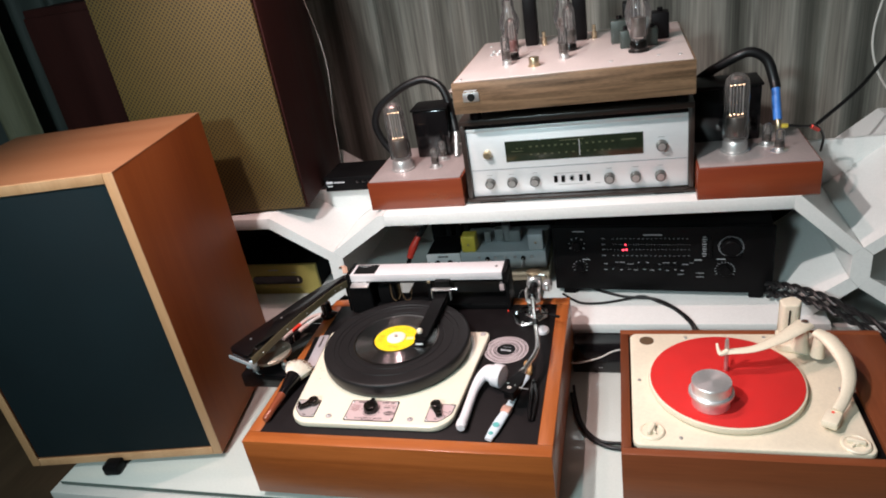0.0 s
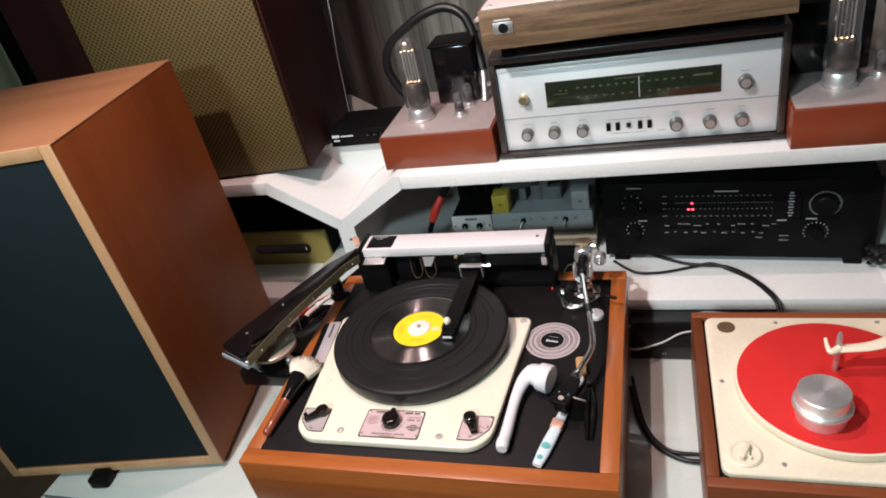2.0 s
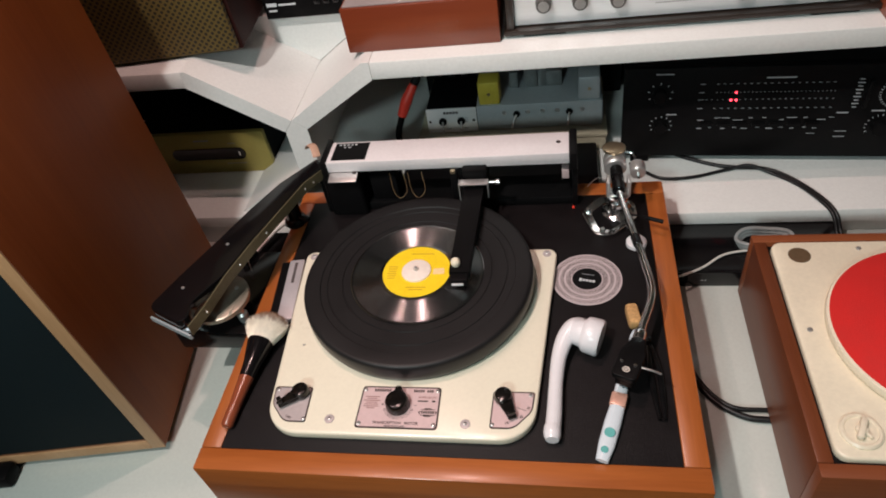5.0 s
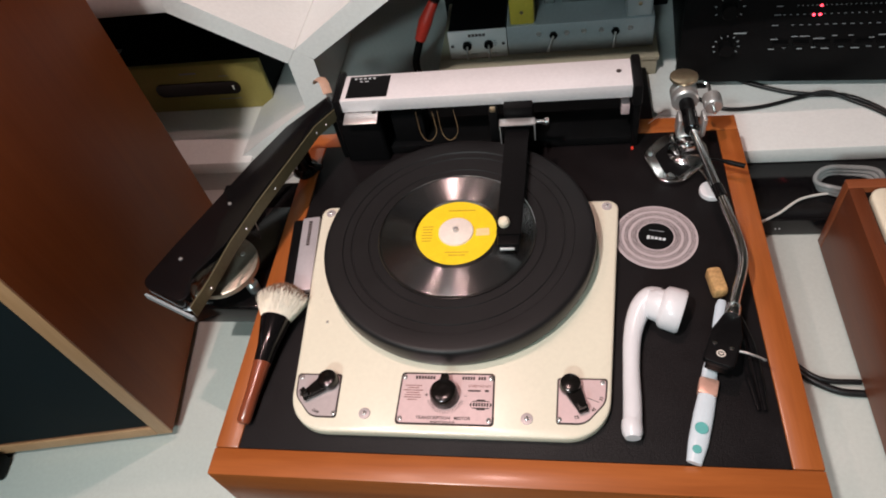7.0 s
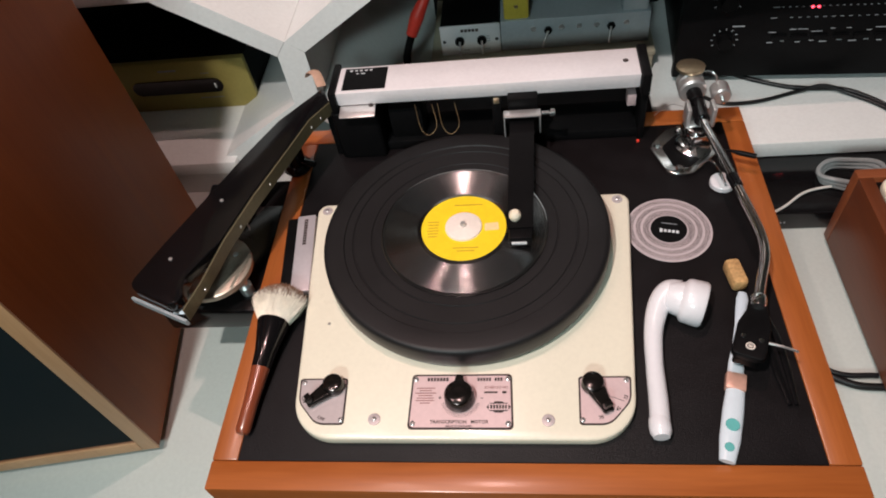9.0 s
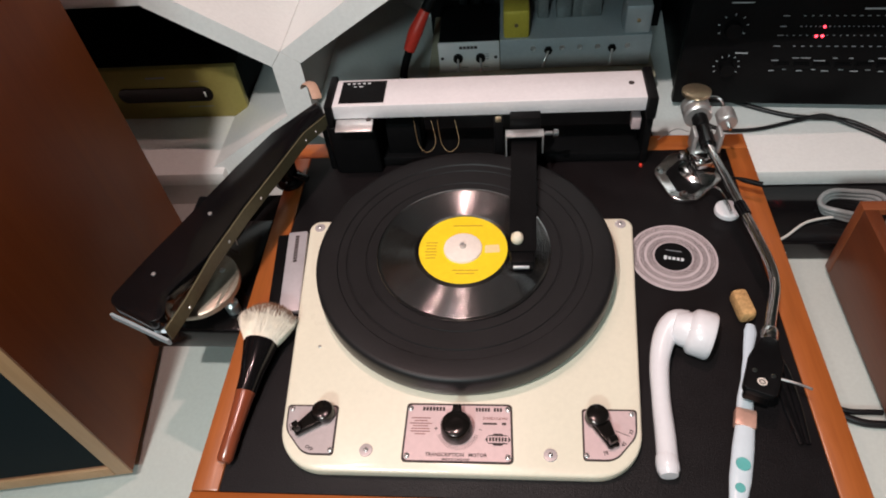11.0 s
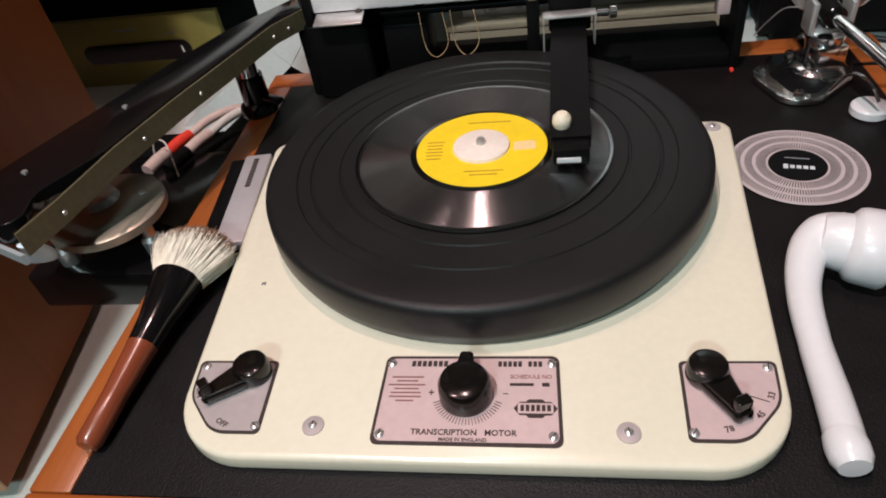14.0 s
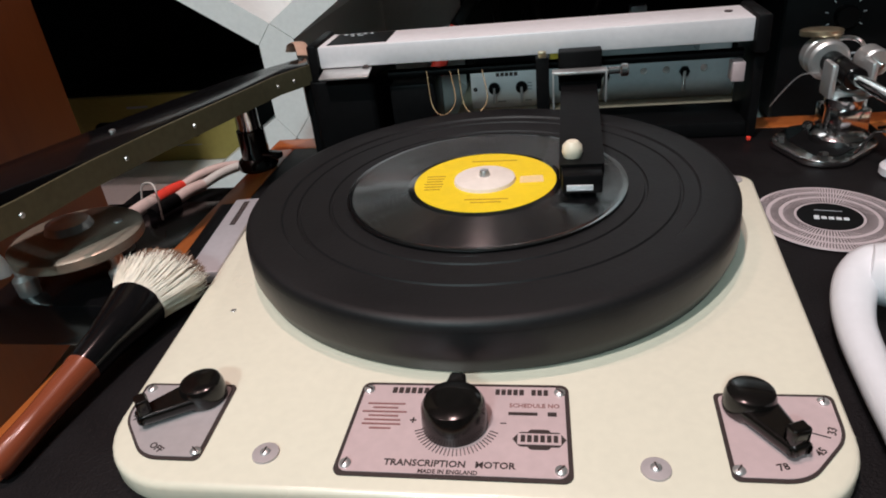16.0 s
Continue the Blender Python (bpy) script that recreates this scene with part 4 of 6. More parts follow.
# ---- the chrome S-shaped tonearm ----
sme = thing("s_shaped_tonearm", (0.256, 0.150, 0.80), "chrome S-shaped tonearm with a black headshell", "tonearm")
base_o = rounded([(0.212, 0.156, 0.016), (0.228, 0.107, 0.018), (0.254, 0.107, 0.018), (0.290, 0.142, 0.018), (0.288, 0.178, 0.018), (0.240, 0.190, 0.022)], 8)
part("base_plate", prism(base_o, 0.8002, 0.8058, "XY", 0.0015), CHROME, sme)
part("base_slot", prism(rounded([(0.226, 0.152, 0.008), (0.235, 0.119, 0.008), (0.252, 0.116, 0.008), (0.280, 0.144, 0.008), (0.280, 0.166, 0.008), (0.246, 0.174, 0.008)], 5), 0.8058, 0.8064, "XY"), BLACK, sme)
for sx, sy in ((0.2215, 0.157), (0.2400, 0.1155), (0.2835, 0.160), (0.250, 0.182)):
    part("bolt", lathe([(0.0042, 0.8058), (0.0042, 0.8085), (0.003, 0.8095), (0, 0.8095)], (sx, sy, 0), 6), CHROME, sme)
part("pillar", lathe([(0.021, 0.8064), (0.0215, 0.811), (0.018, 0.814), (0.0135, 0.815), (0.0135, 0.832), (0.0145, 0.834), (0.0145, 0.840), (0.010, 0.842), (0, 0.842)], (0.262, 0.150, 0), 32), CHROME, sme)
part("block", moved(box(-0.013, 0.013, -0.016, 0.016, 0, 0.020, 0.003), pose(0.262, 0.151, 0.814, 0, 0, 12)), CHROME, sme)
part("yoke", join(box(0.246, 0.251, 0.143, 0.163, 0.840, 0.866, 0.002), box(0.273, 0.278, 0.143, 0.163, 0.840, 0.866, 0.002), box(0.246, 0.278, 0.145, 0.161, 0.8405, 0.8455, 0.002)), STEEL, sme)
part("bearing_housing", cyl((0.2615, 0.138, 0.856), 0.0085, 0.030, "Y", 24), GLOSS, sme)
part("rear_stub", cyl((0.2605, 0.168, 0.857), 0.0085, 0.018, "Y", 24), BLACK, sme)
part("counterweight", lathe([(0, 0), (0.0135, 0), (0.0155, 0.002), (0.0155, 0.010), (0.0145, 0.011), (0.0145, 0.013), (0.0155, 0.014), (0.0155, 0.024), (0.0135, 0.026), (0, 0.026)], (0.2597, 0.186, 0.857), 32, "Y"), STEEL, sme, "knurled steel counterweight")
part("weight_cap", moved(lathe([(0, 0), (0.0155, 0), (0.016, 0.001), (0.016, 0.004), (0.014, 0.005), (0, 0.005)], (0, 0, 0), 32), pose(0.2585, 0.2100, 0.8725, -6)), BRASS, sme, "dull brass weight cap")
part("side_rod", tube_along([(0.262, 0.205, 0.868), (0.276, 0.206, 0.870), (0.285, 0.203, 0.868), (0.288, 0.192, 0.862)], 0.0018, 8), CHROME, sme)
part("side_weight", lathe([(0, -0.010), (0.009, -0.010), (0.0105, -0.0085), (0.0105, 0.0085), (0.009, 0.010), (0, 0.010)], (0.2895, 0.184, 0.857), 24, "Y"), STEEL, sme, "small steel side weight")
part("side_tip", cyl((0.2895, 0.164, 0.857), 0.0022, 0.011, "Y", 10), CHROME, sme)
part("arm_tube", tube_along([(0.262, 0.138, 0.856), (0.2685, 0.100, 0.8545), (0.277, 0.050, 0.852), (0.2855, 0.000, 0.849), (0.2885, -0.028, 0.8475), (0.2855, -0.050, 0.8463), (0.2765, -0.076, 0.845), (0.2705, -0.094, 0.844)], 0.0046, 16), CHROME, sme, "polished chrome arm tube")
part("tube_joint", moved(lathe([(0, -0.008), (0.0058, -0.008), (0.0058, 0.008), (0, 0.008)], (0, 0, 0), 20, "Y"), pose(0.2775, 0.047, 0.8518, 0, 0, 10)), GLOSS, sme)
part("collar", moved(lathe([(0, -0.006), (0.0064, -0.006), (0.0070, -0.004), (0.0070, 0.004), (0.0064, 0.006), (0, 0.006)], (0, 0, 0), 24, "Y"), pose(0.2695, -0.097, 0.8438, 0, 0, -18)), CHROME, sme)
HS = pose(0.2690, -0.101, 0.8428, 0, 0, -22) @ Matrix.Diagonal((1.18, 1.05, 1, 1))
shell = part("headshell", moved(prism(rounded([(-0.0055, 0.001, 0.002), (0.0055, 0.001, 0.002), (0.0115, -0.022, 0.003), (0.0115, -0.054, 0.004), (-0.0115, -0.054, 0.004), (-0.0115, -0.022, 0.003)], 5), -0.004, 0.0035, "XY", 0.001), HS), BLACK, sme, "black headshell")
for sx in (-0.0062, 0.0062):
    part("screw", moved(lathe([(0.0020, 0), (0.0018, 0.001), (0, 0.0014)], (sx, -0.036, 0.0035), 14), HS), CHROME, shell)
part("crest", moved(lathe([(0.0033, 0), (0.0033, 0.0004), (0.0024, 0.0004), (0.0024, 0)], (0, -0.044, 0.0036), 24), HS), PALE, shell)
part("crest_star", moved(join(*[moved(box(-0.0017, 0.0017, -0.0003, 0.0003, 0, 0.0003, 0), pose(0, 0, 0, 0, 0, a)) for a in (0, 60, 120)]), HS @ pose(0, -0.044, 0.0036)), PALE, shell)
part("finger_lift", tube_along([HS @ Vector(p) for p in ((0.010, -0.034, 0.0), (0.018, -0.034, 0.001), (0.025, -0.036, 0.004), (0.030, -0.040, 0.009))], 0.0011, 8), STEEL, shell)
part("cartridge", moved(box(-0.0085, 0.0085, -0.050, -0.024, -0.020, -0.0042, 0.0015), HS), BLACK, shell)
part("lift_rod", tube_along([(0.262, 0.116, 0.808), (0.268, 0.104, 0.828), (0.274, 0.086, 0.830), (0.281, 0.078, 0.818)], 0.0013, 8), CHROME, sme)
part("cue_lever", tube_along([(0.279, 0.128, 0.822), (0.292, 0.120, 0.826), (0.302, 0.114, 0.827), (0.318, 0.107, 0.827)], [0.0013, 0.0013, 0.0030, 0.0030], 10), BLACK, sme)
part("anti_skate_wire", tube_along([(0.246, 0.165, 0.855), (0.236, 0.176, 0.85), (0.228, 0.186, 0.835), (0.222, 0.194, 0.82)], 0.0005, 6), STEEL, sme)

pod = solo("bubble_level", lathe([(0, 0), (0.0125, 0), (0.0135, 0.001), (0.0135, 0.006), (0.0125, 0.0072), (0.0115, 0.0074), (0, 0.0068)], (0.2835, 0.092, 0.8002), 32), WHITE_PL, (0.2835, 0.092, 0.80), "small round white spirit level", "spirit level")

# strobe disc lying on the plinth
sd = thing("strobe_disc", (0.2165, 0.029, 0.80), "pale strobe disc with ring marks and black centre", "strobe disc")
SZ = 0.8002
part("disc", lathe([(0, 0), (0.0445, 0), (0.0448, 0.0004), (0.0445, 0.0008), (0, 0.0008)], (0.2165, 0.029, SZ), 72), surf("strobe_face", (0.50, 0.42, 0.43), 0.5, vary=0.05), sd)
part("centre_print", lathe([(0, 0.0008), (0.0190, 0.0008), (0.0190, 0.0010), (0, 0.0010)], (0.2165, 0.029, SZ), 48), BLACK, sd, "black centre print")
for r0, r1, n, w in ((0.0205, 0.0270, 90, 0.0007), (0.0295, 0.0345, 120, 0.0007), (0.0370, 0.0425, 150, 0.0006)):
    part("ring_print", ring_ticks(r0, r1, n, w, SZ + 0.0008, (0.2165, 0.029)), surf("ring_ink", (0.07, 0.055, 0.055), 0.6), sd)
dashes("maker_bar", [(k * 0.0042 - 0.0085, 0, 0.0030, 0.0034 if k < 4 else 0.0050) for k in range(5)], pose(0.2165, 0.026, SZ + 0.0010, 0, 0, 168), WHITE_INK, sd)
dashes("print_bar", [(0, 0, 0.016, 0.0008)], pose(0.218, 0.0365, SZ + 0.0010, 0, 0, 168), GREY_INK, sd)

# ---- cleaning tools on the plinth ----
white = thing("cleaning_brush", (0.195, -0.12, 0.80), "white plastic hand brush with a curved handle", "brush")
part("handle", tube_along([(0.1735, -0.202, 0.8105), (0.1755, -0.175, 0.8105), (0.1770, -0.140, 0.811), (0.1805, -0.106, 0.8135), (0.1880, -0.082, 0.818), (0.1985, -0.070, 0.821), (0.2080, -0.073, 0.8225)], [0.0088, 0.0086, 0.0080, 0.0088, 0.0106, 0.0130, 0.0150], 20), WHITE_PL, white)
part("handle_end", moved(lathe([(0, -0.009), (0.0070, -0.0085), (0.0092, -0.004), (0.0096, 0.002), (0.0088, 0.008), (0, 0.008)], (0, 0, 0), 24, "Y"), pose(0.1733, -0.2020, 0.8107)), WHITE_PL, white)
part("head", moved(lathe([(0, -0.010), (0.0130, -0.009), (0.0160, -0.002), (0.0168, 0.004), (0.0205, 0.007), (0.0215, 0.010), (0.0222, 0.0235), (0.0205, 0.026), (0, 0.026)], (0, 0, 0), 36, "X"), pose(0.2045, -0.0765, 0.8235, 0, 3, -19)), WHITE_PL, white, "round white brush head")

tb = thing("toothbrush", (0.245, -0.15, 0.80), "pale blue and white toothbrush", "toothbrush")
part("handle", tube_along([(0.2235, -0.229, 0.805), (0.2295, -0.210, 0.806), (0.2370, -0.185, 0.807), (0.2435, -0.163, 0.807), (0.2490, -0.140, 0.806), (0.2540, -0.122, 0.806)], [0.0066, 0.0088, 0.0090, 0.0080, 0.0070, 0.0050], 18, 6, 0.55), surf("white_blue_plastic", (0.62, 0.69, 0.74), 0.3, vary=0.03), tb)
part("neck", tube_along([(0.2540, -0.122, 0.806), (0.2600, -0.098, 0.807), (0.2650, -0.082, 0.8085), (0.2690, -0.070, 0.8085), (0.2710, -0.062, 0.8080)], [0.0048, 0.0036, 0.0050, 0.0058, 0.0040], 14, 6, 0.6), PALEBLUE, tb)
part("grip_band", moved(box(-0.0088, 0.0088, -0.0085, 0.0085, -0.0049, 0.0052, 0.002), pose(0.2445, -0.158, 0.807, 0, 0, -15)), surf("copper_band", (0.62, 0.36, 0.28), 0.35, 0.3), tb, "copper-coloured band")
for (px, py, rr) in ((0.2330, -0.199, 0.0058), (0.2268, -0.218, 0.0040)):
    part("print_dot", moved(lathe([(0, 0), (rr, 0), (rr * 0.95, 0.0006), (0, 0.0008)], (0, 0, 0), 24), pose(px, py, 0.8112 if rr > 0.005 else 0.8098)), TEAL, tb, "teal printed dot")
solo("cork_pad", moved(box(-0.0075, 0.0075, -0.0155, 0.0155, 0, 0.016, 0.004), pose(0.2690, -0.0395, 0.8003, 0, 0, 8)), CORK, (0.2690, -0.0395, 0.80), "small block of natural cork", "cork block")
tw = thing("tweezers", (0.29, -0.13, 0.80), "black tweezers with slim tips", "tweezers")
for off in (-0.004, 0.005):
    part("prong", tube_along([(0.283 + off * 0.3, -0.075, 0.8055), (0.286 + off, -0.110, 0.8055), (0.287 + off, -0.145, 0.8050), (0.2885 + off * 0.6, -0.178, 0.8045)], [0.0028, 0.0036, 0.0036, 0.0022], 10, 6, 0.7), GLOSS, tw)
part("joint", box(0.2800, 0.2870, -0.082, -0.070, 0.8022, 0.8085, 0.001), GLOSS, tw)

mk = thing("makeup_brush", (-0.2, -0.13, 0.80), "soft white and brown brush with a wooden handle", "brush")
BM = pose(-0.1965, -0.116, 0.8145, 5, 0, -4)
part("handle", moved(lathe([(0, -0.092), (0.0055, -0.091), (0.0072, -0.088), (0.0072, -0.060), (0.0088, -0.030), (0.0094, -0.026), (0, -0.026)], (0, 0, 0), 24, "Y"), BM), HANDLE, mk, "reddish wooden handle")
part("ferrule", moved(lathe([(0.0084, -0.030), (0.0090, -0.028), (0.0105, -0.008), (0.0165, 0.024), (0.0160, 0.026), (0, 0.026)], (0, 0, 0), 28, "Y"), BM), GLOSS, mk, "glossy black ferrule")
def bristles(count, lo, hi, start, thick, seed):
    """Hairs that fan out of the ferrule, drawn from the share start of their length to the tip."""
    r_ = random.Random(seed)
    bm = bmesh.new()
    for _ in range(count):
        a, q = r_.uniform(0, 2 * math.pi), math.sqrt(r_.random())
        x0, z0 = 0.0158 * q * math.cos(a), 0.0135 * q * math.sin(a)
        spread_ = r_.uniform(1.5, 1.95)
        ln = (r_.uniform(lo, hi)) * math.sqrt(max(0.2, 1 - 0.55 * q * q))
        x1, z1 = x0 * spread_ + r_.gauss(0, 0.0012), z0 * 1.35 + r_.gauss(0, 0.001)
        z1 = max(z1, -0.0165)
        st = min(0.95, start + (r_.uniform(-0.06, 0.12) if start else 0))
        rings = []
        for k in range(3):
            u = st + (1 - st) * k / 2
            c = Vector((x0 + (x1 - x0) * u ** 0.9, 0.024 + ln * u, z0 + (z1 - z0) * u))
            s_ = thick * (1, 0.9, 0.3)[k]
            rings.append([bm.verts.new(c + Vector((s_ * math.cos(t), 0, s_ * math.sin(t)))) for t in (0, 2.1, 4.2)])
        for u, v in zip(rings, rings[1:]):
            for k in range(3):
                bm.faces.new((u[k], u[(k + 1) % 3], v[(k + 1) % 3], v[k]))
    return bm


tagged(part("bristles", moved(bristles(8000, 0.037, 0.044, 0, 0.00028, 11), BM), HAIR, mk, "soft white bristles"), kind="stuff")
tagged(part("bristles", moved(bristles(2600, 0.041, 0.047, 0.82, 0.00034, 12), BM), HAIR_D, mk, "brown bristle tips"), kind="stuff")

aq = thing("record_brush", (-0.19, 0.01, 0.80), "silver and black carbon record brush", "record brush")
part("handle", moved(box(-0.0105, 0.0110, -0.055, 0.055, 0.004, 0.0125, 0.0015), pose(-0.1835, 0.0055, 0.80, 0, 0, 6.3)), surf("satin_grey", (0.52, 0.48, 0.50), 0.4, 0.35, vary=0.05, scale=30), aq, "satin silver handle")
part("pad", moved(box(-0.0235, -0.0108, -0.055, 0.055, 0.0002, 0.010, 0.002), pose(-0.1835, 0.0055, 0.80, 0, 0, 6.3)), BLACK, aq, "black pivoting cover")
part("fibre_row", moved(box(-0.006, 0.006, -0.052, 0.052, 0.0001, 0.004, 0.0005), pose(-0.1835, 0.0055, 0.80, 0, 0, 6.3)), BLACK, aq)
dashes("maker_bar", [(k * 0.0039 - 0.0176, 0, 0.0029, 0.0042) for k in range(10)], pose(-0.1865, 0.0345, 0.8126, 0, 0, -83.7), INK, aq)

# ---- the second turntable ----
p2 = thing("turntable_plinth", (0.66, -0.05, 0.66), "brown wooden plinth of the second turntable", "plinth")
A0, A1, B0, B1 = 0.437, 0.900, -0.226, 0.122
part("front_board", box(A0, A1, B0, B0 + 0.016, 0.672, 0.785, 0.0015), SAPELE, p2)
part("back_board", box(A0, A1, B1 - 0.014, B1, 0.672, 0.785, 0.0015), SAPELE, p2)
part("side_board", box(A0, A0 + 0.016, B0 + 0.0162, B1 - 0.0142, 0.672, 0.785, 0.0015), SAPELE_Y_SHADED, p2)
part("side_board", box(0.818, A1, B0 + 0.0162, B1 - 0.0142, 0.672, 0.785, 0.0015), SAPELE_Y_SHADED, p2)
part("inner_board", box(A0 + 0.0162, 0.8178, B0 + 0.0162, B1 - 0.0142, 0.735, 0.777, 0.0005), BLACK, p2)
for fx in (0.47, 0.86):
    for fy in (-0.19, 0.08):
        part("foot", cyl((fx, fy, 0.6595), 0.013, 0.0123, seg=18), BLACK, p2)
d2 = thing("red_turntable", (0.63, -0.05, 0.777), "ivory record player with a red felt platter", "turntable")
part("chassis", prism(rounded([(0.456, -0.2065, 0.014), (0.806, -0.2065, 0.014), (0.806, 0.1045, 0.014), (0.456, 0.1045, 0.014)], 6), 0.7772, 0.7885, "XY", 0.003), IVORY, d2, "ivory enamelled chassis plate")
CX, CY = 0.613, -0.052
part("platter", lathe([(0, 0.7886), (0.124, 0.7886), (0.1265, 0.791), (0.1275, 0.796), (0.1265, 0.8015), (0.124, 0.8025), (0, 0.8025)], (CX, CY, 0), 96), IVORY, d2, "ivory platter rim")
part("felt", lathe([(0, 0.8025), (0.1235, 0.8025), (0.1240, 0.8035), (0.1230, 0.8042), (0, 0.8042)], (CX, CY, 0), 96), RED, d2, "red felt mat")
part("spindle", lathe([(0.0038, 0.804), (0.0038, 0.852), (0.0030, 0.868), (0.0015, 0.872), (0, 0.872)], (CX + 0.004, CY + 0.022, 0), 16), STEEL, d2, "tall steel changer spindle")
part("badge", lathe([(0, 0), (0.0135, 0), (0.0135, 0.0005), (0, 0.0006)], (0.487, 0.079, 0.7885), 28), surf("brown_badge", (0.16, 0.10, 0.055), 0.4, 0.4), d2, "round brown badge")
for sx, sy in ((0.470, -0.043), (0.530, -0.188), (0.560, 0.090), (0.700, 0.092)):
    part("screw", lathe([(0.0035, 0), (0.0030, 0.0010), (0, 0.0016)], (sx, sy, 0.7885), 14), STEEL, d2)


def dial_knob(x, y, a):
    k = part("control_knob", lathe([(0, 0), (0.0205, 0), (0.0210, 0.002), (0.0190, 0.004), (0.0165, 0.004), (0.0155, 0.0025), (0, 0.0025)], (x, y, 0.7885), 36), IVORY, d2, "ivory control knob")
    part("grip", moved(box(-0.013, 0.013, -0.0035, 0.0035, 0.002, 0.011, 0.0025), pose(x, y, 0.7885, 0, 0, a)), IVORY, k)
    part("ridge", moved(box(-0.0120, 0.0, -0.0016, 0.0016, 0.002, 0.007, 0.0012), pose(x, y, 0.7885, 0, 0, a + 62)), IVORY, k)
    part("hub", lathe([(0.0060, 0.0), (0.0058, 0.0045), (0.0040, 0.0055), (0, 0.0055)], (x, y, 0.7910), 20), IVORY, k)


dial_knob(0.4855, -0.176, 65)
dial_knob(0.779, -0.187, -15)
tower = part("record_tower", prism(rounded([(0.724, 0.070, 0.006), (0.752, 0.072, 0.008), (0.760, 0.092, 0.008), (0.746, 0.106, 0.006), (0.722, 0.096, 0.006)], 5), 0.7885, 0.872, "XY", 0.003), IVORY, d2, "ivory record changer tower")
part("slot", box(0.7345, 0.7375, 0.0695, 0.0712, 0.800, 0.862, 0.0003), BLACK, tower)
part("tower_foot", prism(rounded([(0.712, 0.050, 0.010), (0.770, 0.030, 0.012), (0.784, 0.085, 0.012), (0.720, 0.100, 0.010)], 5), 0.7885, 0.806, "XY", 0.004), IVORY, d2)
part("pivot_post", lathe([(0.016, 0.8055), (0.012, 0.82), (0.0105, 0.852), (0, 0.852)], (0.750, 0.036, 0), 24), IVORY, d2)
over = part("overarm", tube_along([(0.752, 0.034, 0.858), (0.735, 0.014, 0.861), (0.700, -0.012, 0.856), (0.660, -0.030, 0.850), (0.617, -0.034, 0.846)], [0.0165, 0.0150, 0.0110, 0.0085, 0.0070], 16, 8, 0.38), IVORY, d2, "curved ivory record clamp arm")
part("hook", tube_along([(0.617, -0.034, 0.846), (0.606, -0.040, 0.846), (0.603, -0.032, 0.849), (0.602, -0.022, 0.855)], [0.0060, 0.0040, 0.0030, 0.0022], 10), IVORY, over)
part("pivot_screw", lathe([(0.0062, 0.8635), (0.0060, 0.866), (0.0030, 0.8665), (0, 0.8655)], (0.751, 0.031, 0), 20), CHROME, over)
ta = part("tone_arm", tube_along([(0.768, 0.020, 0.850), (0.784, 0.000, 0.847), (0.796, -0.036, 0.838), (0.795, -0.075, 0.828), (0.782, -0.110, 0.818), (0.764, -0.138, 0.810)], [0.0130, 0.0170, 0.0160, 0.0120, 0.0090, 0.0085], 18, 8, 0.55), IVORY, d2, "curved ivory tonearm")
part("head", moved(box(-0.0120, 0.0120, -0.020, 0.016, -0.010, 0.004, 0.004), pose(0.756, -0.146, 0.806, 0, 0, -28)), IVORY, ta, "ivory pickup head")
part("red_dot", moved(lathe([(0.0026, 0), (0.0024, 0.0006), (0, 0.0007)], (0, 0, 0.004), 14), pose(0.758, -0.140, 0.806)), RED_PLASTIC, ta)
part("arm_pivot", lathe([(0.012, 0.8055), (0.010, 0.83), (0.009, 0.846), (0, 0.846)], (0.772, 0.014, 0), 20), IVORY, d2)
part("arm_rest", join(cyl((0.786, -0.090, 0.7885), 0.004, 0.026, seg=12), box(0.778, 0.802, -0.094, -0.086, 0.812, 0.817, 0.001)), STEEL, d2, "steel arm rest")
pk = thing("record_weight", (0.582, -0.120, 0.804), "turned aluminium record weight on the red felt", "record weight")
part("body", lathe([(0, 0), (0.0288, 0), (0.0298, 0.001), (0.0298, 0.0215), (0, 0.0215)], (0.582, -0.120, 0.8043), 64), PUCK, pk)
part("flange", lathe([(0.0298, 0.0215), (0.0345, 0.0220), (0.0355, 0.0232), (0.0355, 0.0270), (0.0345, 0.0282), (0, 0.0282)], (0.582, -0.120, 0.8043), 64), PUCK, pk)
part("grip", lathe([(0.0312, 0.0282), (0.0312, 0.0462), (0.0300, 0.0475), (0.0100, 0.0475), (0, 0.0474)], (0.582, -0.120, 0.8043), 64), PUCK, pk)

# ---- black amplifier in the middle cell ----
amp = thing("integrated_amplifier", (0.52, 0.45, 0.7145), "black amplifier with white scale prints and red lights", "amplifier")
part("case", box(0.286, 0.762, 0.376, 0.64, 0.7325, 0.890, 0.002), BLACK, amp)
front = part("front_panel", box(0.283, 0.765, 0.362, 0.3758, 0.728, 0.894, 0.0015), BLACK, amp, "black front panel")
for fx in (0.315, 0.733):
    for fy in (0.378, 0.60):
        part("foot", box(fx - 0.015, fx + 0.015, fy - 0.015, fy + 0.015, 0.7147, 0.7323, 0.002), BLACK, amp)
AF = pose(0, 0.3617, 0, 90)


def face_dashes(name, rows, mt):
    dashes(name, [(x, z, w * 0.9, h * 0.68) for x, z, w, h in rows], AF, mt, front)


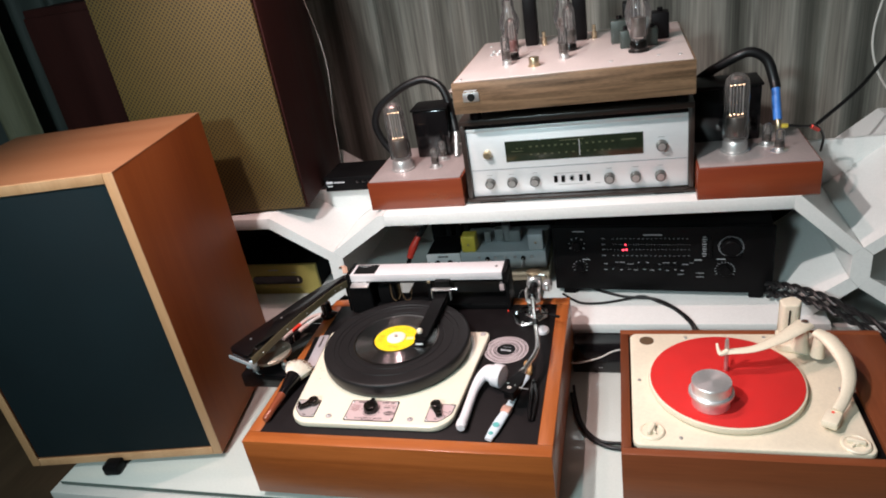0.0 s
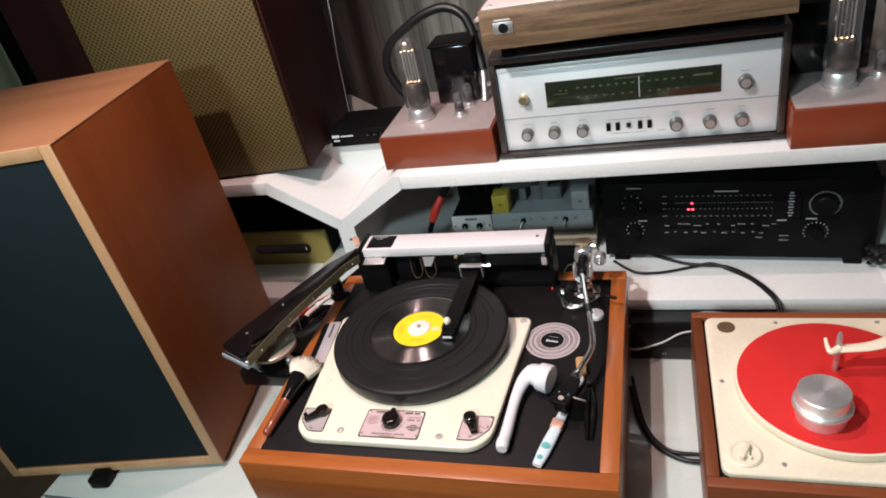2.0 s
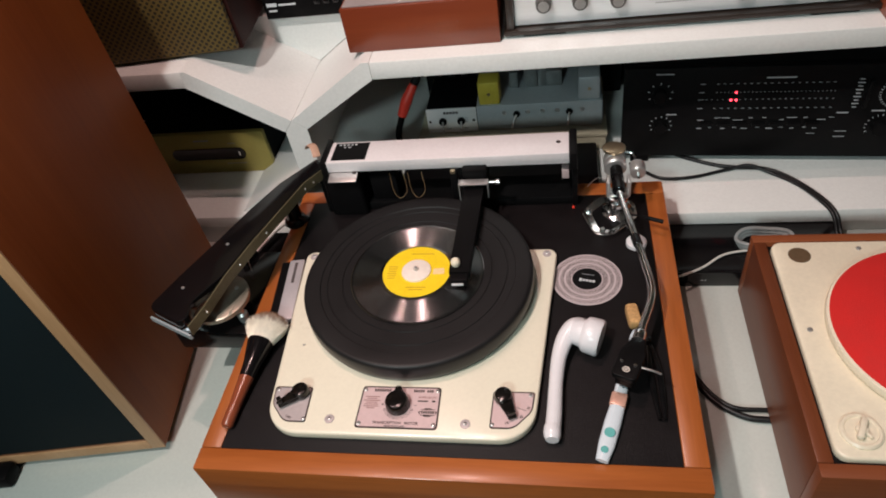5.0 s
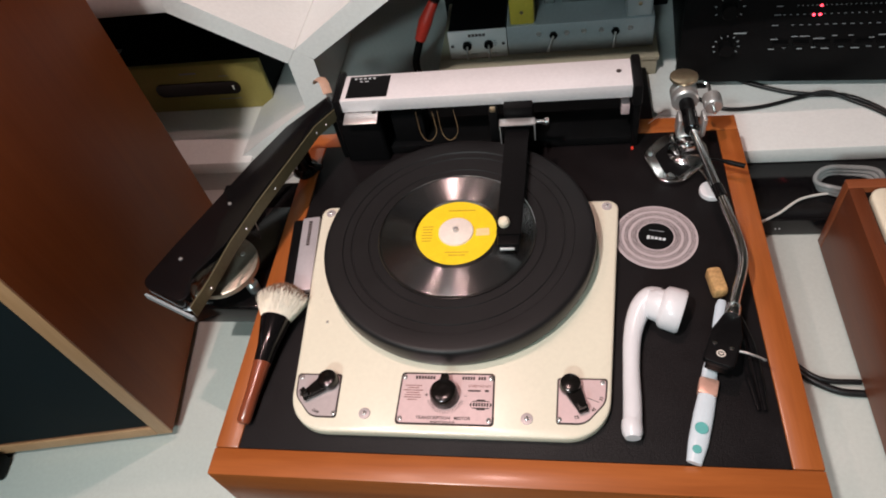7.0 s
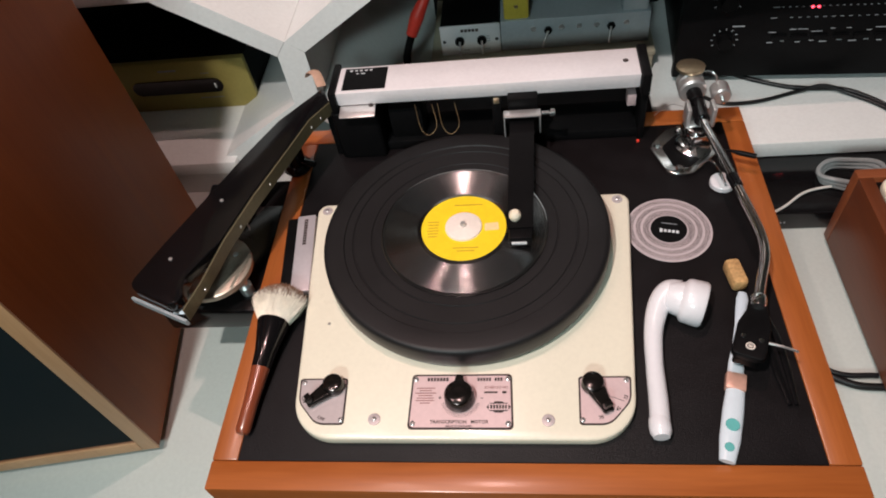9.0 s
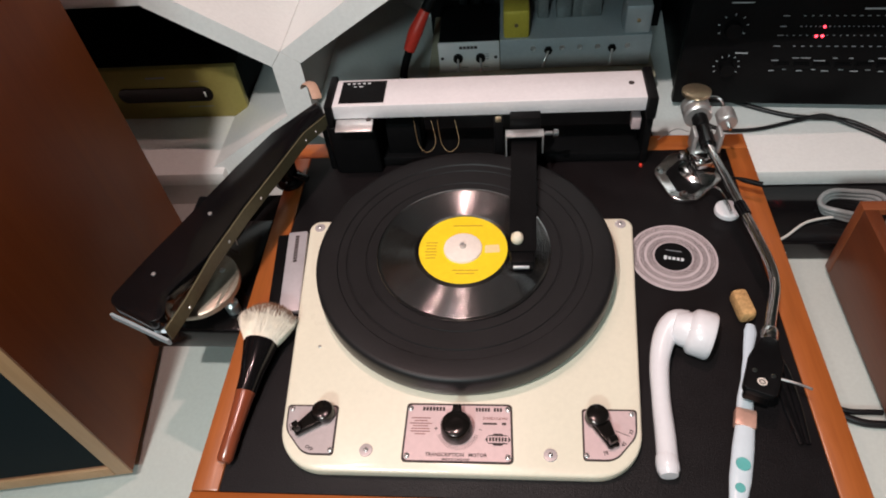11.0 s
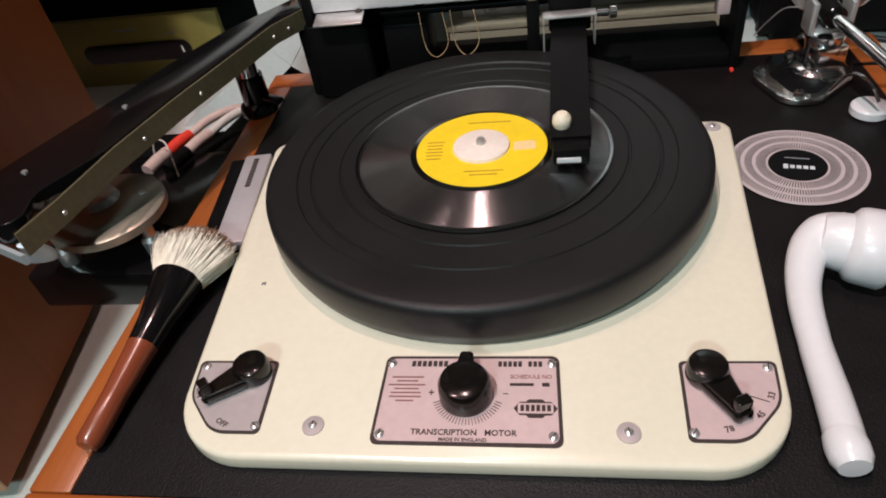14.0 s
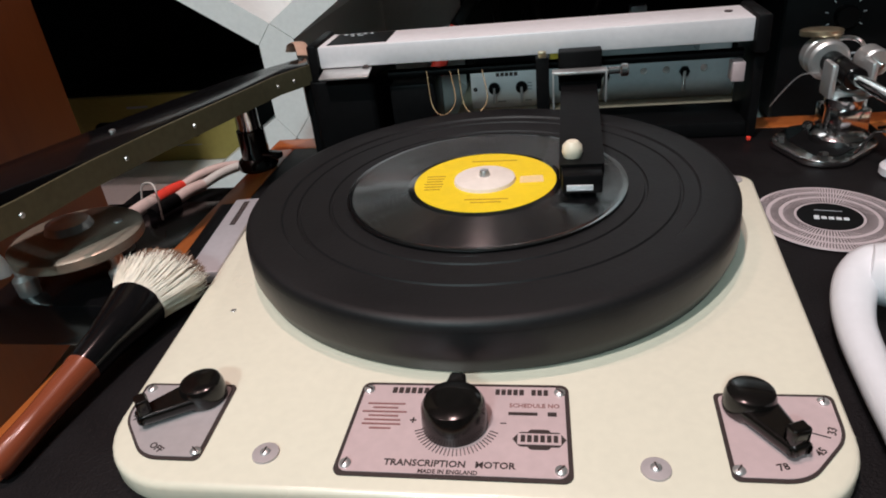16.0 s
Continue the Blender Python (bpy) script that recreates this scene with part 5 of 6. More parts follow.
rr = random.Random(4)
rows = []
for z, x0, x1, n, w in ((0.866, 0.424, 0.586, 18, 0.0045), (0.851, 0.424, 0.590, 30, 0.0022), (0.838, 0.402, 0.590, 24, 0.0030), (0.822, 0.424, 0.590, 17, 0.0050)):
    for k in range(n):
        rows.append((x0 + (x1 - x0) * k / (n - 1), z, w * rr.uniform(0.7, 1.1), 0.0014))
for z in (0.866, 0.851, 0.838, 0.822):
    rows.append((0.402, z, 0.009, 0.0016))
face_dashes("scale_bar", rows, GREY_INK)
rows = [(0.512, 0.8755, 0.046, 0.0030), (0.345, 0.8845, 0.030, 0.0020), (0.36, 0.811, 0.018, 0.0026), (0.609, 0.812, 0.018, 0.0030), (0.657, 0.815, 0.020, 0.0030)]
for k in range(11):
    rows.append((0.408 + 0.019 * k + rr.uniform(-0.004, 0.004), 0.800 + (0.004 if k % 3 else 0), rr.uniform(0.006, 0.016), 0.0014))
    rows.append((0.408 + 0.017 * k + rr.uniform(-0.004, 0.004), 0.784 + (0.002 if k % 2 else 0), rr.uniform(0.005, 0.013), 0.0018))
for k in range(9):
    rows.append((0.622, 0.822 + 0.006 * k, 0.007 + 0.004 * (k % 2), 0.0022))
rows += [(0.614, 0.778, 0.018, 0.0016), (0.614, 0.768, 0.018, 0.0016), (0.572, 0.774, 0.014, 0.0012)]
face_dashes("panel_bar", rows, surf("dim_white_print", (0.42, 0.43, 0.45), 0.6))
for cx, cz, r0, n, kr in ((0.677, 0.846, 0.0235, 30, 0.0185), (0.666, 0.787, 0.0185, 13, 0.0120), (0.340, 0.850, 0.0165, 7, 0.0110), (0.345, 0.790, 0.0150, 9, 0.0100)):
    bm = ring_ticks(r0, r0 + 0.0030, n, 0.0012, 0, (0, 0), -30, 210) if n < 30 else ring_ticks(r0, r0 + 0.0030, n, 0.0011, 0, (0, 0), -60, 240)
    part("knob_scale", moved(bm, pose(cx, 0.3617, cz, 90)), surf("dim_white_print", (0.42, 0.43, 0.45), 0.6), front)
    part("knob", lathe([(0, 0), (kr * 0.92, 0), (kr, 0.0015), (kr, 0.012), (0, 0.012)], (cx, 0.3495, cz), 36, "Y"), BLACK, amp, "black control knob")
for k in range(7):
    part("button", box(0.405 + 0.026 * k, 0.425 + 0.026 * k, 0.358, 0.3618, 0.7895, 0.7955, 0.0006), BLACK, amp)
part("slider", box(0.6315, 0.6375, 0.356, 0.3618, 0.822, 0.870, 0.001), BLACK, amp)
for lx, lz in ((0.452, 0.851), (0.4535, 0.8375), (0.446, 0.8375)):
    part("light", lathe([(0.0019, 0), (0.0015, 0.0010), (0, 0.0013)], (lx, 0.3605, lz), 10, "Y"), LED_RED, amp, "glowing red level light")

amp.matrix_world = pose(0.527, 0.455, 0.7145, 0, 0, -4.4)

# ---- grey units beside it ----
gb = thing("control_box", (0.145, 0.52, 0.7505), "grey steel amplifier chassis with toggle switches", "amplifier")
part("chassis", box(0.0345, 0.256, 0.450, 0.60, 0.7505, 0.801, 0.0012), GREYBOX, gb)
for k, (sx, down) in enumerate(((0.106, -20), (0.199, 0))):
    sw = part("toggle_switch", lathe([(0, 0), (0.0062, 0), (0.0062, 0.004), (0.004, 0.006), (0, 0.006)], (sx, 0.4440, 0.7835), 6, "Y"), BLACK, gb, "toggle switch")
    part("lever", tube_along([(sx, 0.444, 0.7835), (sx - 0.002 - 0.003 * (1 - k), 0.437, 0.775), (sx - 0.003 - 0.006 * (1 - k), 0.432, 0.764)], [0.0016, 0.0018, 0.0022], 10), STEEL, sw)
for sx in (0.084, 0.126, 0.152, 0.178, 0.221):
    part("screw", lathe([(0.0042, 0), (0.0038, 0.0014), (0, 0.0020)], (sx, 0.4478, 0.786), 14, "Y"), STEEL, gb)
part("can", box(0.040, 0.078, 0.452, 0.490, 0.8012, 0.846, 0.004), YELLOW, gb, "yellow square can")
part("can", box(0.214, 0.252, 0.452, 0.490, 0.8012, 0.846, 0.004), GREYBOX, gb, "pale grey square can")
for cx in (0.059, 0.233):
    part("can_bolt", lathe([(0.0030, 0), (0.0026, 0.0014), (0, 0.0018)], (cx, 0.4502, 0.824), 12, "Y"), BRASS, gb)
for cx, w, h in ((0.100, 0.016, 0.030), (0.133, 0.026, 0.036), (0.172, 0.030, 0.030), (0.150, 0.020, 0.05)):
    part("rear_can", box(cx - w / 2, cx + w / 2, 0.505, 0.505 + w, 0.8012, 0.8012 + h, 0.002), surf("dull_can", (0.16, 0.17, 0.17), 0.4, 0.4, vary=0.15, scale=30), gb, "dull grey can")
dn = thing("step_up_box", (-0.012, 0.52, 0.7505), "small pale metal box with two toggle switches", "transformer box")
part("body", box(-0.0575, 0.0325, 0.4515, 0.56, 0.7505, 0.800, 0.0012), BLACK, dn)
fp = part("front_plate", box(-0.0585, 0.0335, 0.4485, 0.4513, 0.7500, 0.8005, 0.0006), ALU, dn, "pale metal front plate")
for k, sx in enumerate((-0.029, 0.005)):
    sw = part("toggle_switch", lathe([(0, 0), (0.0072, 0), (0.0072, 0.004), (0.0045, 0.006), (0, 0.006)], (sx, 0.4425, 0.776), 24, "Y"), BLACK, dn, "toggle switch")
    part("lever", tube_along([(sx, 0.443, 0.776), (sx + 0.0005, 0.436, 0.769), (sx + 0.001, 0.431, 0.760)], [0.0015, 0.0017, 0.0021], 10), STEEL, sw)
dashes("maker_bar", [(k * 0.0056 - 0.0112, 0, 0.0044, 0.0046) for k in range(5)], pose(-0.013, 0.4483, 0.792, 90), INK, fp)
dashes("print_bar", [(0.020, 0.004, 0.005, 0.001), (0.020, 0.0, 0.006, 0.001), (0.020, -0.004, 0.005, 0.001), (-0.015, -0.018, 0.010, 0.001), (0.018, -0.018, 0.008, 0.001)], pose(-0.005, 0.4483, 0.776, 90), GREY_INK, fp)
for sx, sz in ((-0.053, 0.775), (0.028, 0.775)):
    part("screw", lathe([(0.0026, 0), (0.0022, 0.001), (0, 0.0014)], (sx, 0.4472, sz), 12, "Y"), BLACK, fp)
solo("rear_equipment_box", box(-0.085, 0.300, 0.612, 0.655, 0.7147, 0.955, 0.003), BLACK, (0.10, 0.63, 0.7147), "black box standing behind the grey units", "box")
solo("low_power_supply", box(-0.095, 0.245, 0.262, 0.418, 0.7147, 0.736, 0.003), BLACK, (0.07, 0.34, 0.7147), "low black box in front of the grey units", "box")
flat_case = thing("flat_box", (0.09, 0.52, 0.7147), "flat beige box under the grey units", "box")
part("body", box(-0.075, 0.262, 0.425, 0.62, 0.7147, 0.7420, 0.002), BEIGE, flat_case)
part("lid", box(-0.077, 0.264, 0.423, 0.622, 0.7422, 0.7500, 0.0015), BEIGE, flat_case)

# ---- gold unit in the west cell ----
gd = thing("gold_amplifier", (-0.47, 0.47, 0.7145), "gold-fronted unit with a black slot", "amplifier")
part("case", box(-0.635, -0.366, 0.412, 0.60, 0.7150, 0.800, 0.002), BLACK, gd)
gf = part("front_plate", box(-0.640, -0.361, 0.400, 0.4118, 0.7150, 0.806, 0.002), GOLDBOX, gd, "gold anodised front plate")
part("slot", prism(rounded([(-0.560, 0.748, 0.012), (-0.408, 0.748, 0.012), (-0.408, 0.773, 0.012), (-0.560, 0.773, 0.012)], 6), 0.3975, 0.4002, "XZ"), GLOSS, gf)
part("slot_lever", cyl((-0.419, 0.3965, 0.757), 0.0018, 0.010, "Z", 10), CHROME, gf)
dashes("print_bar", [(-0.49, 0.791, 0.030, 0.0030), (-0.43, 0.783, 0.014, 0.0014), (-0.435, 0.737, 0.040, 0.0014)], pose(0, 0.3998, 0, 90), GREY_INK, gf)

# ---- the receiver on the upper board ----
rc = thing("tuner_receiver", (0.355, 0.50, 0.994), "vintage receiver with a brushed silver front in walnut case", "receiver")
cabx0, cabx1, cz0, cz1 = 0.112, 0.594, 1.006, 1.176
part("side_board", box(cabx0, cabx0 + 0.011, 0.322, 0.66, cz0, cz1, 0.0015), ROSE, rc)
part("side_board", box(cabx1 - 0.011, cabx1, 0.322, 0.66, cz0, cz1, 0.0015), ROSE, rc)
part("top_board", box(cabx0, cabx1, 0.322, 0.66, cz1 + 0.0002, cz1 + 0.012, 0.0015), ROSE, rc)
part("bottom_board", box(cabx0 - 0.004, cabx1 + 0.004, 0.318, 0.66, cz0 - 0.0072, cz0 - 0.0002, 0.0015), ROSE, rc)
part("back_board", box(cabx0 + 0.0112, cabx1 - 0.0112, 0.64, 0.655, cz0, cz1, 0), BLACK, rc)
for fx in (0.165, 0.545):
    part("foot", box(fx - 0.030, fx + 0.030, 0.324, 0.36, 0.9942, 0.9986, 0.001), BLACK, rc)
    part("foot", box(fx - 0.030, fx + 0.030, 0.60, 0.64, 0.9942, 0.9986, 0.001), BLACK, rc)
pan = part("front_panel", box(cabx0 + 0.0115, cabx1 - 0.0115, 0.330, 0.336, 1.0085, 1.158, 0.0008), ALU, rc, "brushed silver front panel")
part("trim_strip", box(cabx0 + 0.0115, cabx1 - 0.0115, 0.328, 0.336, 1.1585, 1.1658, 0.0008), ALU, pan)
part("shadow_strip", box(cabx0 + 0.0115, cabx1 - 0.0115, 0.331, 0.336, 1.166, 1.1755, 0.0004), BLACK, pan)
part("mid_line", box(cabx0 + 0.013, cabx1 - 0.013, 0.3292, 0.3301, 1.0700, 1.0715, 0), GREY_INK, pan)
win = part("dial_window", box(0.206, 0.495, 0.3285, 0.3302, 1.0865, 1.1335, 0.0006), DIAL, rc, "dark tuning dial window")
rows = [(0.232 + 0.010 * k, 1.116, 0.004, 0.0022) for k in range(2)] + [(0.262 + 0.0132 * k, 1.1185, 0.0050, 0.0030) for k in range(14)] + [(0.262 + 0.0150 * k, 1.1010, 0.0045, 0.0026) for k in range(12)] + [(0.350, 1.128, 0.05, 0.0016), (0.466, 1.120, 0.030, 0.0030), (0.232, 1.110, 0.026, 0.0014)]
dashes("dial_bar", rows, pose(0, 0.3284, 0, 90), DIAL_INK, win)
part("needle", box(0.3645, 0.3655, 0.3275, 0.3285, 1.092, 1.128, 0), WHITE_INK, win)


def rknob(x, z, r, mt, label):
    k = part("knob", lathe([(0, 0), (r * 0.86, 0), (r, 0.002), (r, 0.010), (r * 1.08, 0.012), (r * 1.08, 0.0145), (0, 0.0145)], (x, 0.3152, z), 28, "Y"), mt, rc, label)
    part("cap", lathe([(0, 0), (r * 0.7, 0), (r * 0.72, 0.0008), (0, 0.0008)], (x, 0.3144, z), 24, "Y"), STEEL if mt == KNOB_GREY else BRASS, k)


for x, z in ((0.165, 1.040), (0.2145, 1.040), (0.265, 1.039), (0.478, 1.0365), (0.528, 1.036), (0.531, 1.102)):
    rknob(x, z, 0.0105, KNOB_GREY, "grey metal knob")
rknob(0.424, 1.037, 0.0108, KNOB_GREY, "grey metal knob")
rknob(0.166, 1.1085, 0.0085, BRASS, "small brass knob")
for x in (0.310, 0.326, 0.364, 0.380):
    s_ = part("slide_switch", box(x - 0.0038, x + 0.0038, 0.3270, 0.3302, 1.0325, 1.0475, 0.0008), BLACK, rc)
part("jack", lathe([(0.0050, 0), (0.0050, 0.003), (0.0032, 0.003), (0.0032, 0.001), (0, 0.001)], (0.345, 0.3272, 1.0405), 20, "Y"), BLACK, rc)
rows = [(x, 1.0575, 0.012, 0.0014) for x in (0.165, 0.2145, 0.265, 0.424, 0.478, 0.528)] + [(0.345, 1.053, 0.07, 0.0012), (0.345, 1.0265, 0.06, 0.0012), (0.166, 1.0935, 0.020, 0.0014), (0.531, 1.119, 0.012, 0.0014), (0.40, 1.0265, 0.012, 0.0012)]
dashes("print_bar", rows, pose(0, 0.3298, 0, 90), surf("soft_print", (0.42, 0.42, 0.42), 0.6), pan)


# ---- valves ----
def valve(parent, x, y, z, r, h, glow=False, base=None, waist=False, dark=ANODE):
    """A glass valve on its socket."""
    v = part("valve", lathe([(r * 1.12, 0), (r * 1.12, h * 0.02), (r * 0.95, h * 0.03), (r * 0.95, h * 0.12), (r * 0.84, h * 0.15), (0, h * 0.15)], (x, y, z), 24), base or STEEL, parent, "glass valve in its socket")
    if waist:
        prof = [(r * 0.75, h * 0.15), (r * 0.95, h * 0.24), (r * 1.35, h * 0.42), (r * 1.4, h * 0.55), (r * 1.1, h * 0.68), (r * 0.85, h * 0.76), (r * 0.85, h * 0.92), (r * 0.55, h * 0.985), (0, h)]
    else:
        prof = [(r * 0.85, h * 0.15), (r * 1.0, h * 0.19), (r * 1.0, h * 0.40), (r * 0.92, h * 0.46), (r * 0.94, h * 0.84), (r * 0.84, h * 0.92), (r * 0.55, h * 0.975), (r * 0.2, h * 0.997), (0, h)]
    gl = part("bulb", lathe(prof, (x, y, z), 28), GLASS, v, "clear glass bulb")
    gl.visible_shadow = False
    part("anode", lathe([(0, h * 0.20), (r * 0.74, h * 0.20), (r * 0.78, h * 0.22), (r * 0.78, h * 0.44), (r * 0.70, h * 0.46), (0, h * 0.46)], (x, y, z), 16), dark, v)
    part("support", join(*[cyl((x + dx * r * 0.45, y, z + h * 0.16), r * 0.03, h * 0.66, seg=6, bev=0) for dx in (-1, 0, 1)]), STEEL, v)
    part("getter", lathe([(r * 0.42, h * 0.935), (r * 0.30, h * 0.955), (0, h * 0.962)], (x, y, z), 20), GETTER, v, "silvery getter flash")
    if glow:
        for zz in (0.47, 0.84):
            part("filament", join(*[lathe([(0, 0), (r * 0.065, h * 0.006), (0, h * 0.012)], (x + r * (k - 1.5) * 0.30, y - r * 0.1, z + h * zz + h * 0.006 * (k % 2)), 8) for k in range(4)]), FILAMENT, v, "glowing filament")
        part("grid_rods", join(*[cyl((x + r * (k - 2) * 0.25, y, z + h * 0.48), r * 0.022, h * 0.36, seg=6, bev=0) for k in range(5)]), STEEL, v)
    return v


def mono_amp(x0, x1, y0, y1, label, cable_side):
    a = thing("valve_mono_amplifier", ((x0 + x1) / 2, (y0 + y1) / 2, 0.994), label, "amplifier", "pair of mono amplifiers")
    part("front_board", box(x0, x1, y0, y0 + 0.012, 0.9942, 1.062, 0.0015), MAHOG, a)
    part("back_board", box(x0, x1, y1 - 0.012, y1, 0.9942, 1.062, 0.0015), MAHOG, a)
    part("side_board", box(x0, x0 + 0.012, y0 + 0.0122, y1 - 0.0122, 0.9942, 1.062, 0.0015), MAHOG, a)
    part("side_board", box(x1 - 0.012, x1, y0 + 0.0122, y1 - 0.0122, 0.9942, 1.062, 0.0015), MAHOG, a)
    part("top_plate", box(x0 + 0.004, x1 - 0.004, y0 + 0.004, y1 - 0.004, 1.0622, 1.0645, 0.0005), GREYTOP, a, "hammered grey top plate")
    return a


for x0, y0, tx, ty, smalls, tr in ((-0.123, 0.312, -0.055, 0.392, ((0.026, 0.392), (0.034, 0.440)), (-0.035, 0.050, 0.462, 0.535)), (0.597, 0.282, 0.677, 0.368, ((0.758, 0.352), (0.742, 0.392)), (0.604, 0.735, 0.43, 0.515))):
    a = mono_amp(x0, x0 + 0.226, y0, y0 + 0.235, "mahogany valve amplifier with one large glowing valve", 0)
    valve(a, tx, ty, 1.0647, 0.0255, 0.162, True, STEEL)
    for sx, sy in smalls:
        valve(a, sx, sy, 1.0647, 0.0095, 0.046, False, STEEL)
        part("socket_plate", lathe([(0.016, 0), (0.016, 0.0012), (0, 0.0012)], (sx, sy, 1.0646), 24), STEEL, a)
    part("transformer", box(tr[0], tr[1], tr[2], tr[3], 1.0647, 1.180, 0.004), GLOSS, a, "black transformer cover")
    part("transformer_cap", box(tr[0] - 0.003, tr[1] + 0.003, tr[2] - 0.003, tr[3] + 0.003, 1.1802, 1.186, 0.002), BLACK, a)

# ---- the valve amplifier on top of the receiver ----
va = thing("valve_preamplifier", (0.355, 0.47, 1.188), "zebrano-sided valve amplifier with a pale copper top", "amplifier")
vx0, vx1, vy0, vy1, vz0, vz1 = 0.1215, 0.5905, 0.270, 0.672, 1.2185, 1.2825
part("front_board", box(vx0, vx1, vy0, vy0 + 0.014, vz0, vz1, 0.001), ZEBRANO, va)
part("back_board", box(vx0, vx1, vy1 - 0.014, vy1, vz0, vz1, 0.001), ZEBRANO, va)
part("side_board", box(vx0, vx0 + 0.014, vy0 + 0.0142, vy1 - 0.0142, vz0, vz1, 0.001), ZEBRANO, va)
part("side_board", box(vx1 - 0.014, vx1, vy0 + 0.0142, vy1 - 0.0142, vz0, vz1, 0.001), ZEBRANO, va)
part("bottom_plate", box(vx0 + 0.0142, vx1 - 0.0142, vy0 + 0.0142, vy1 - 0.0142, vz0 + 0.002, vz0 + 0.005, 0), BLACK, va)
part("top_plate", box(vx0 + 0.005, vx1 - 0.005, vy0 + 0.005, vy1 - 0.005, vz1 + 0.0002, vz1 + 0.0022, 0.0005), COPPER, va, "pale copper top plate")
for fx in (0.150, 0.572):
    for fy in (0.335, 0.63):
        part("foot", cyl((fx, fy, 1.1883), 0.013, 0.0300, seg=20), BLACK, va, "black rubber foot")
bd = part("badge", box(0.143, 0.176, 0.2685, 0.2702, 1.243, 1.262, 0.0006), STEEL, va, "chrome badge")
part("badge_oval", lathe([(0, 0), (0.008, 0), (0.007, 0.001), (0, 0.0012)], (0.160, 0.2674, 1.2525), 20, "Y"), CHROME, bd)
dashes("badge_print", [(0.159, 1.2655, 0.026, 0.0022)], pose(0, 0.2700, 0, 90), WHITE_INK, va)
VT = vz1 + 0.0023
for x, y, r, h, wst in ((0.2215, 0.385, 0.0100, 0.062, False), (0.2300, 0.435, 0.0125, 0.088, False), (0.2080, 0.560, 0.0170, 0.115, True), (0.3415, 0.392, 0.0105, 0.066, False), (0.3500, 0.470, 0.0140, 0.095, False), (0.3330, 0.565, 0.0175, 0.120, True), (0.4910, 0.385, 0.0185, 0.145, True)):
    valve(va, x, y, VT, r, h, False, BAKELITE if r > 0.012 else STEEL, wst, surf("red_anode", (0.12, 0.03, 0.025), 0.4) if y == 0.435 else ANODE)
part("socket", lathe([(0.013, 0), (0.013, 0.002), (0.0105, 0.003), (0.0105, 0.017), (0.0098, 0.018), (0, 0.016)], (0.283, 0.350, VT), 28), BRASS, va, "open nickel valve screen")
for x0, x1, y0, y1, h in ((0.240, 0.270, 0.565, 0.60, 0.115), (0.352, 0.382, 0.565, 0.60, 0.120), (0.436, 0.472, 0.480, 0.52, 0.048), (0.455, 0.480, 0.420, 0.445, 0.036), (0.505, 0.530, 0.420, 0.445, 0.036), (0.520, 0.556, 0.480, 0.52, 0.055), (0.462, 0.500, 0.530, 0.57, 0.075)):
    part("transformer", box(x0, x1, y0, y1, VT, VT + h, 0.003), BLACK if h > 0.05 else surf("dark_green_can", (0.03, 0.04, 0.035), 0.4), va, "dark transformer can")
    part("lug", cyl(((x0 + x1) / 2, (y0 + y1) / 2, VT + h), 0.006, 0.008, seg=14), GLOSS, va)
for x, y in ((0.285, 0.560), (0.398, 0.575)):
    part("terminal", lathe([(0.006, 0), (0.006, 0.014), (0.004, 0.016), (0.004, 0.030), (0, 0.030)], (x, y, VT), 14), BRASS, va, "brass terminal")
for k in range(4):
    part("bolt", lathe([(0.0045, 0), (0.0045, 0.004), (0.003, 0.006), (0, 0.006)], (0.170 + 0.014 * (k % 2), 0.500 + 0.03 * (k // 2), VT), 12), STEEL, va)
for x, y in ((0.138, 0.290), (0.437, 0.318), (0.527, 0.330), (0.566, 0.322), (0.562, 0.58), (0.150, 0.61)):
    part("screw", lathe([(0.0042, 0), (0.0038, 0.0012), (0, 0.0018)], (x, y, VT), 12), STEEL, va)

# ---- small boxes and leads ----
sel = thing("input_selector", (-0.20, 0.50, 1.0), "flat black input selector box", "switch box")
part("body", box(-0.298, -0.128, 0.448, 0.565, 0.9945, 1.032, 0.002), BLACK, sel)
dashes("print_bar", [(-0.2830, 1.019, 0.018, 0.0060), (-0.2560, 1.0185, 0.030, 0.0030), (-0.2830, 1.009, 0.014, 0.0030)], pose(0, 0.4478, 0, 90), WHITE_INK, sel)
for k in range(4):
    part("button", box(-0.208 + 0.016 * k, -0.198 + 0.016 * k, 0.4435, 0.4482, 1.016, 1.024, 0.001), GLOSS, sel)
lowb = thing("power_unit", (0.385, 0.2, 0.66), "black flat box between the two turntables", "box")
part("body", box(0.336, 0.598, 0.146, 0.260, 0.6596, 0.686, 0.002), BLACK, lowb)
part("front_panel", box(0.334, 0.600, 0.142, 0.1458, 0.6597, 0.689, 0.001), GLOSS, lowb, "glossy black front panel")
part("lid", box(0.334, 0.600, 0.1462, 0.262, 0.6862, 0.689, 0.001), GLOSS, lowb, "glossy black lid")
for fx in (0.3905, 0.3955):
    part("indicator", box(fx - 0.0008, fx + 0.0008, 0.1414, 0.1422, 0.672, 0.6736, 0.0002), WHITE_INK, lowb, "tiny white indicator")


coil = thing("cable_coil", (0.485, 0.20, 0.688), "grey coiled cable on the black box", "cable")
for k in range(3):
    ring = [(0.485 + (0.034 + 0.003 * k) * math.cos(a * math.pi / 12), 0.200 + 0.022 * math.sin(a * math.pi / 12), 0.6915 + 0.006 * k + 0.002 * math.sin(a * 0.9)) for a in range(25)]
    part("turn", tube_along(ring, 0.0032, 8, 2), surf("grey_cable", (0.26, 0.28, 0.28), 0.4), coil)


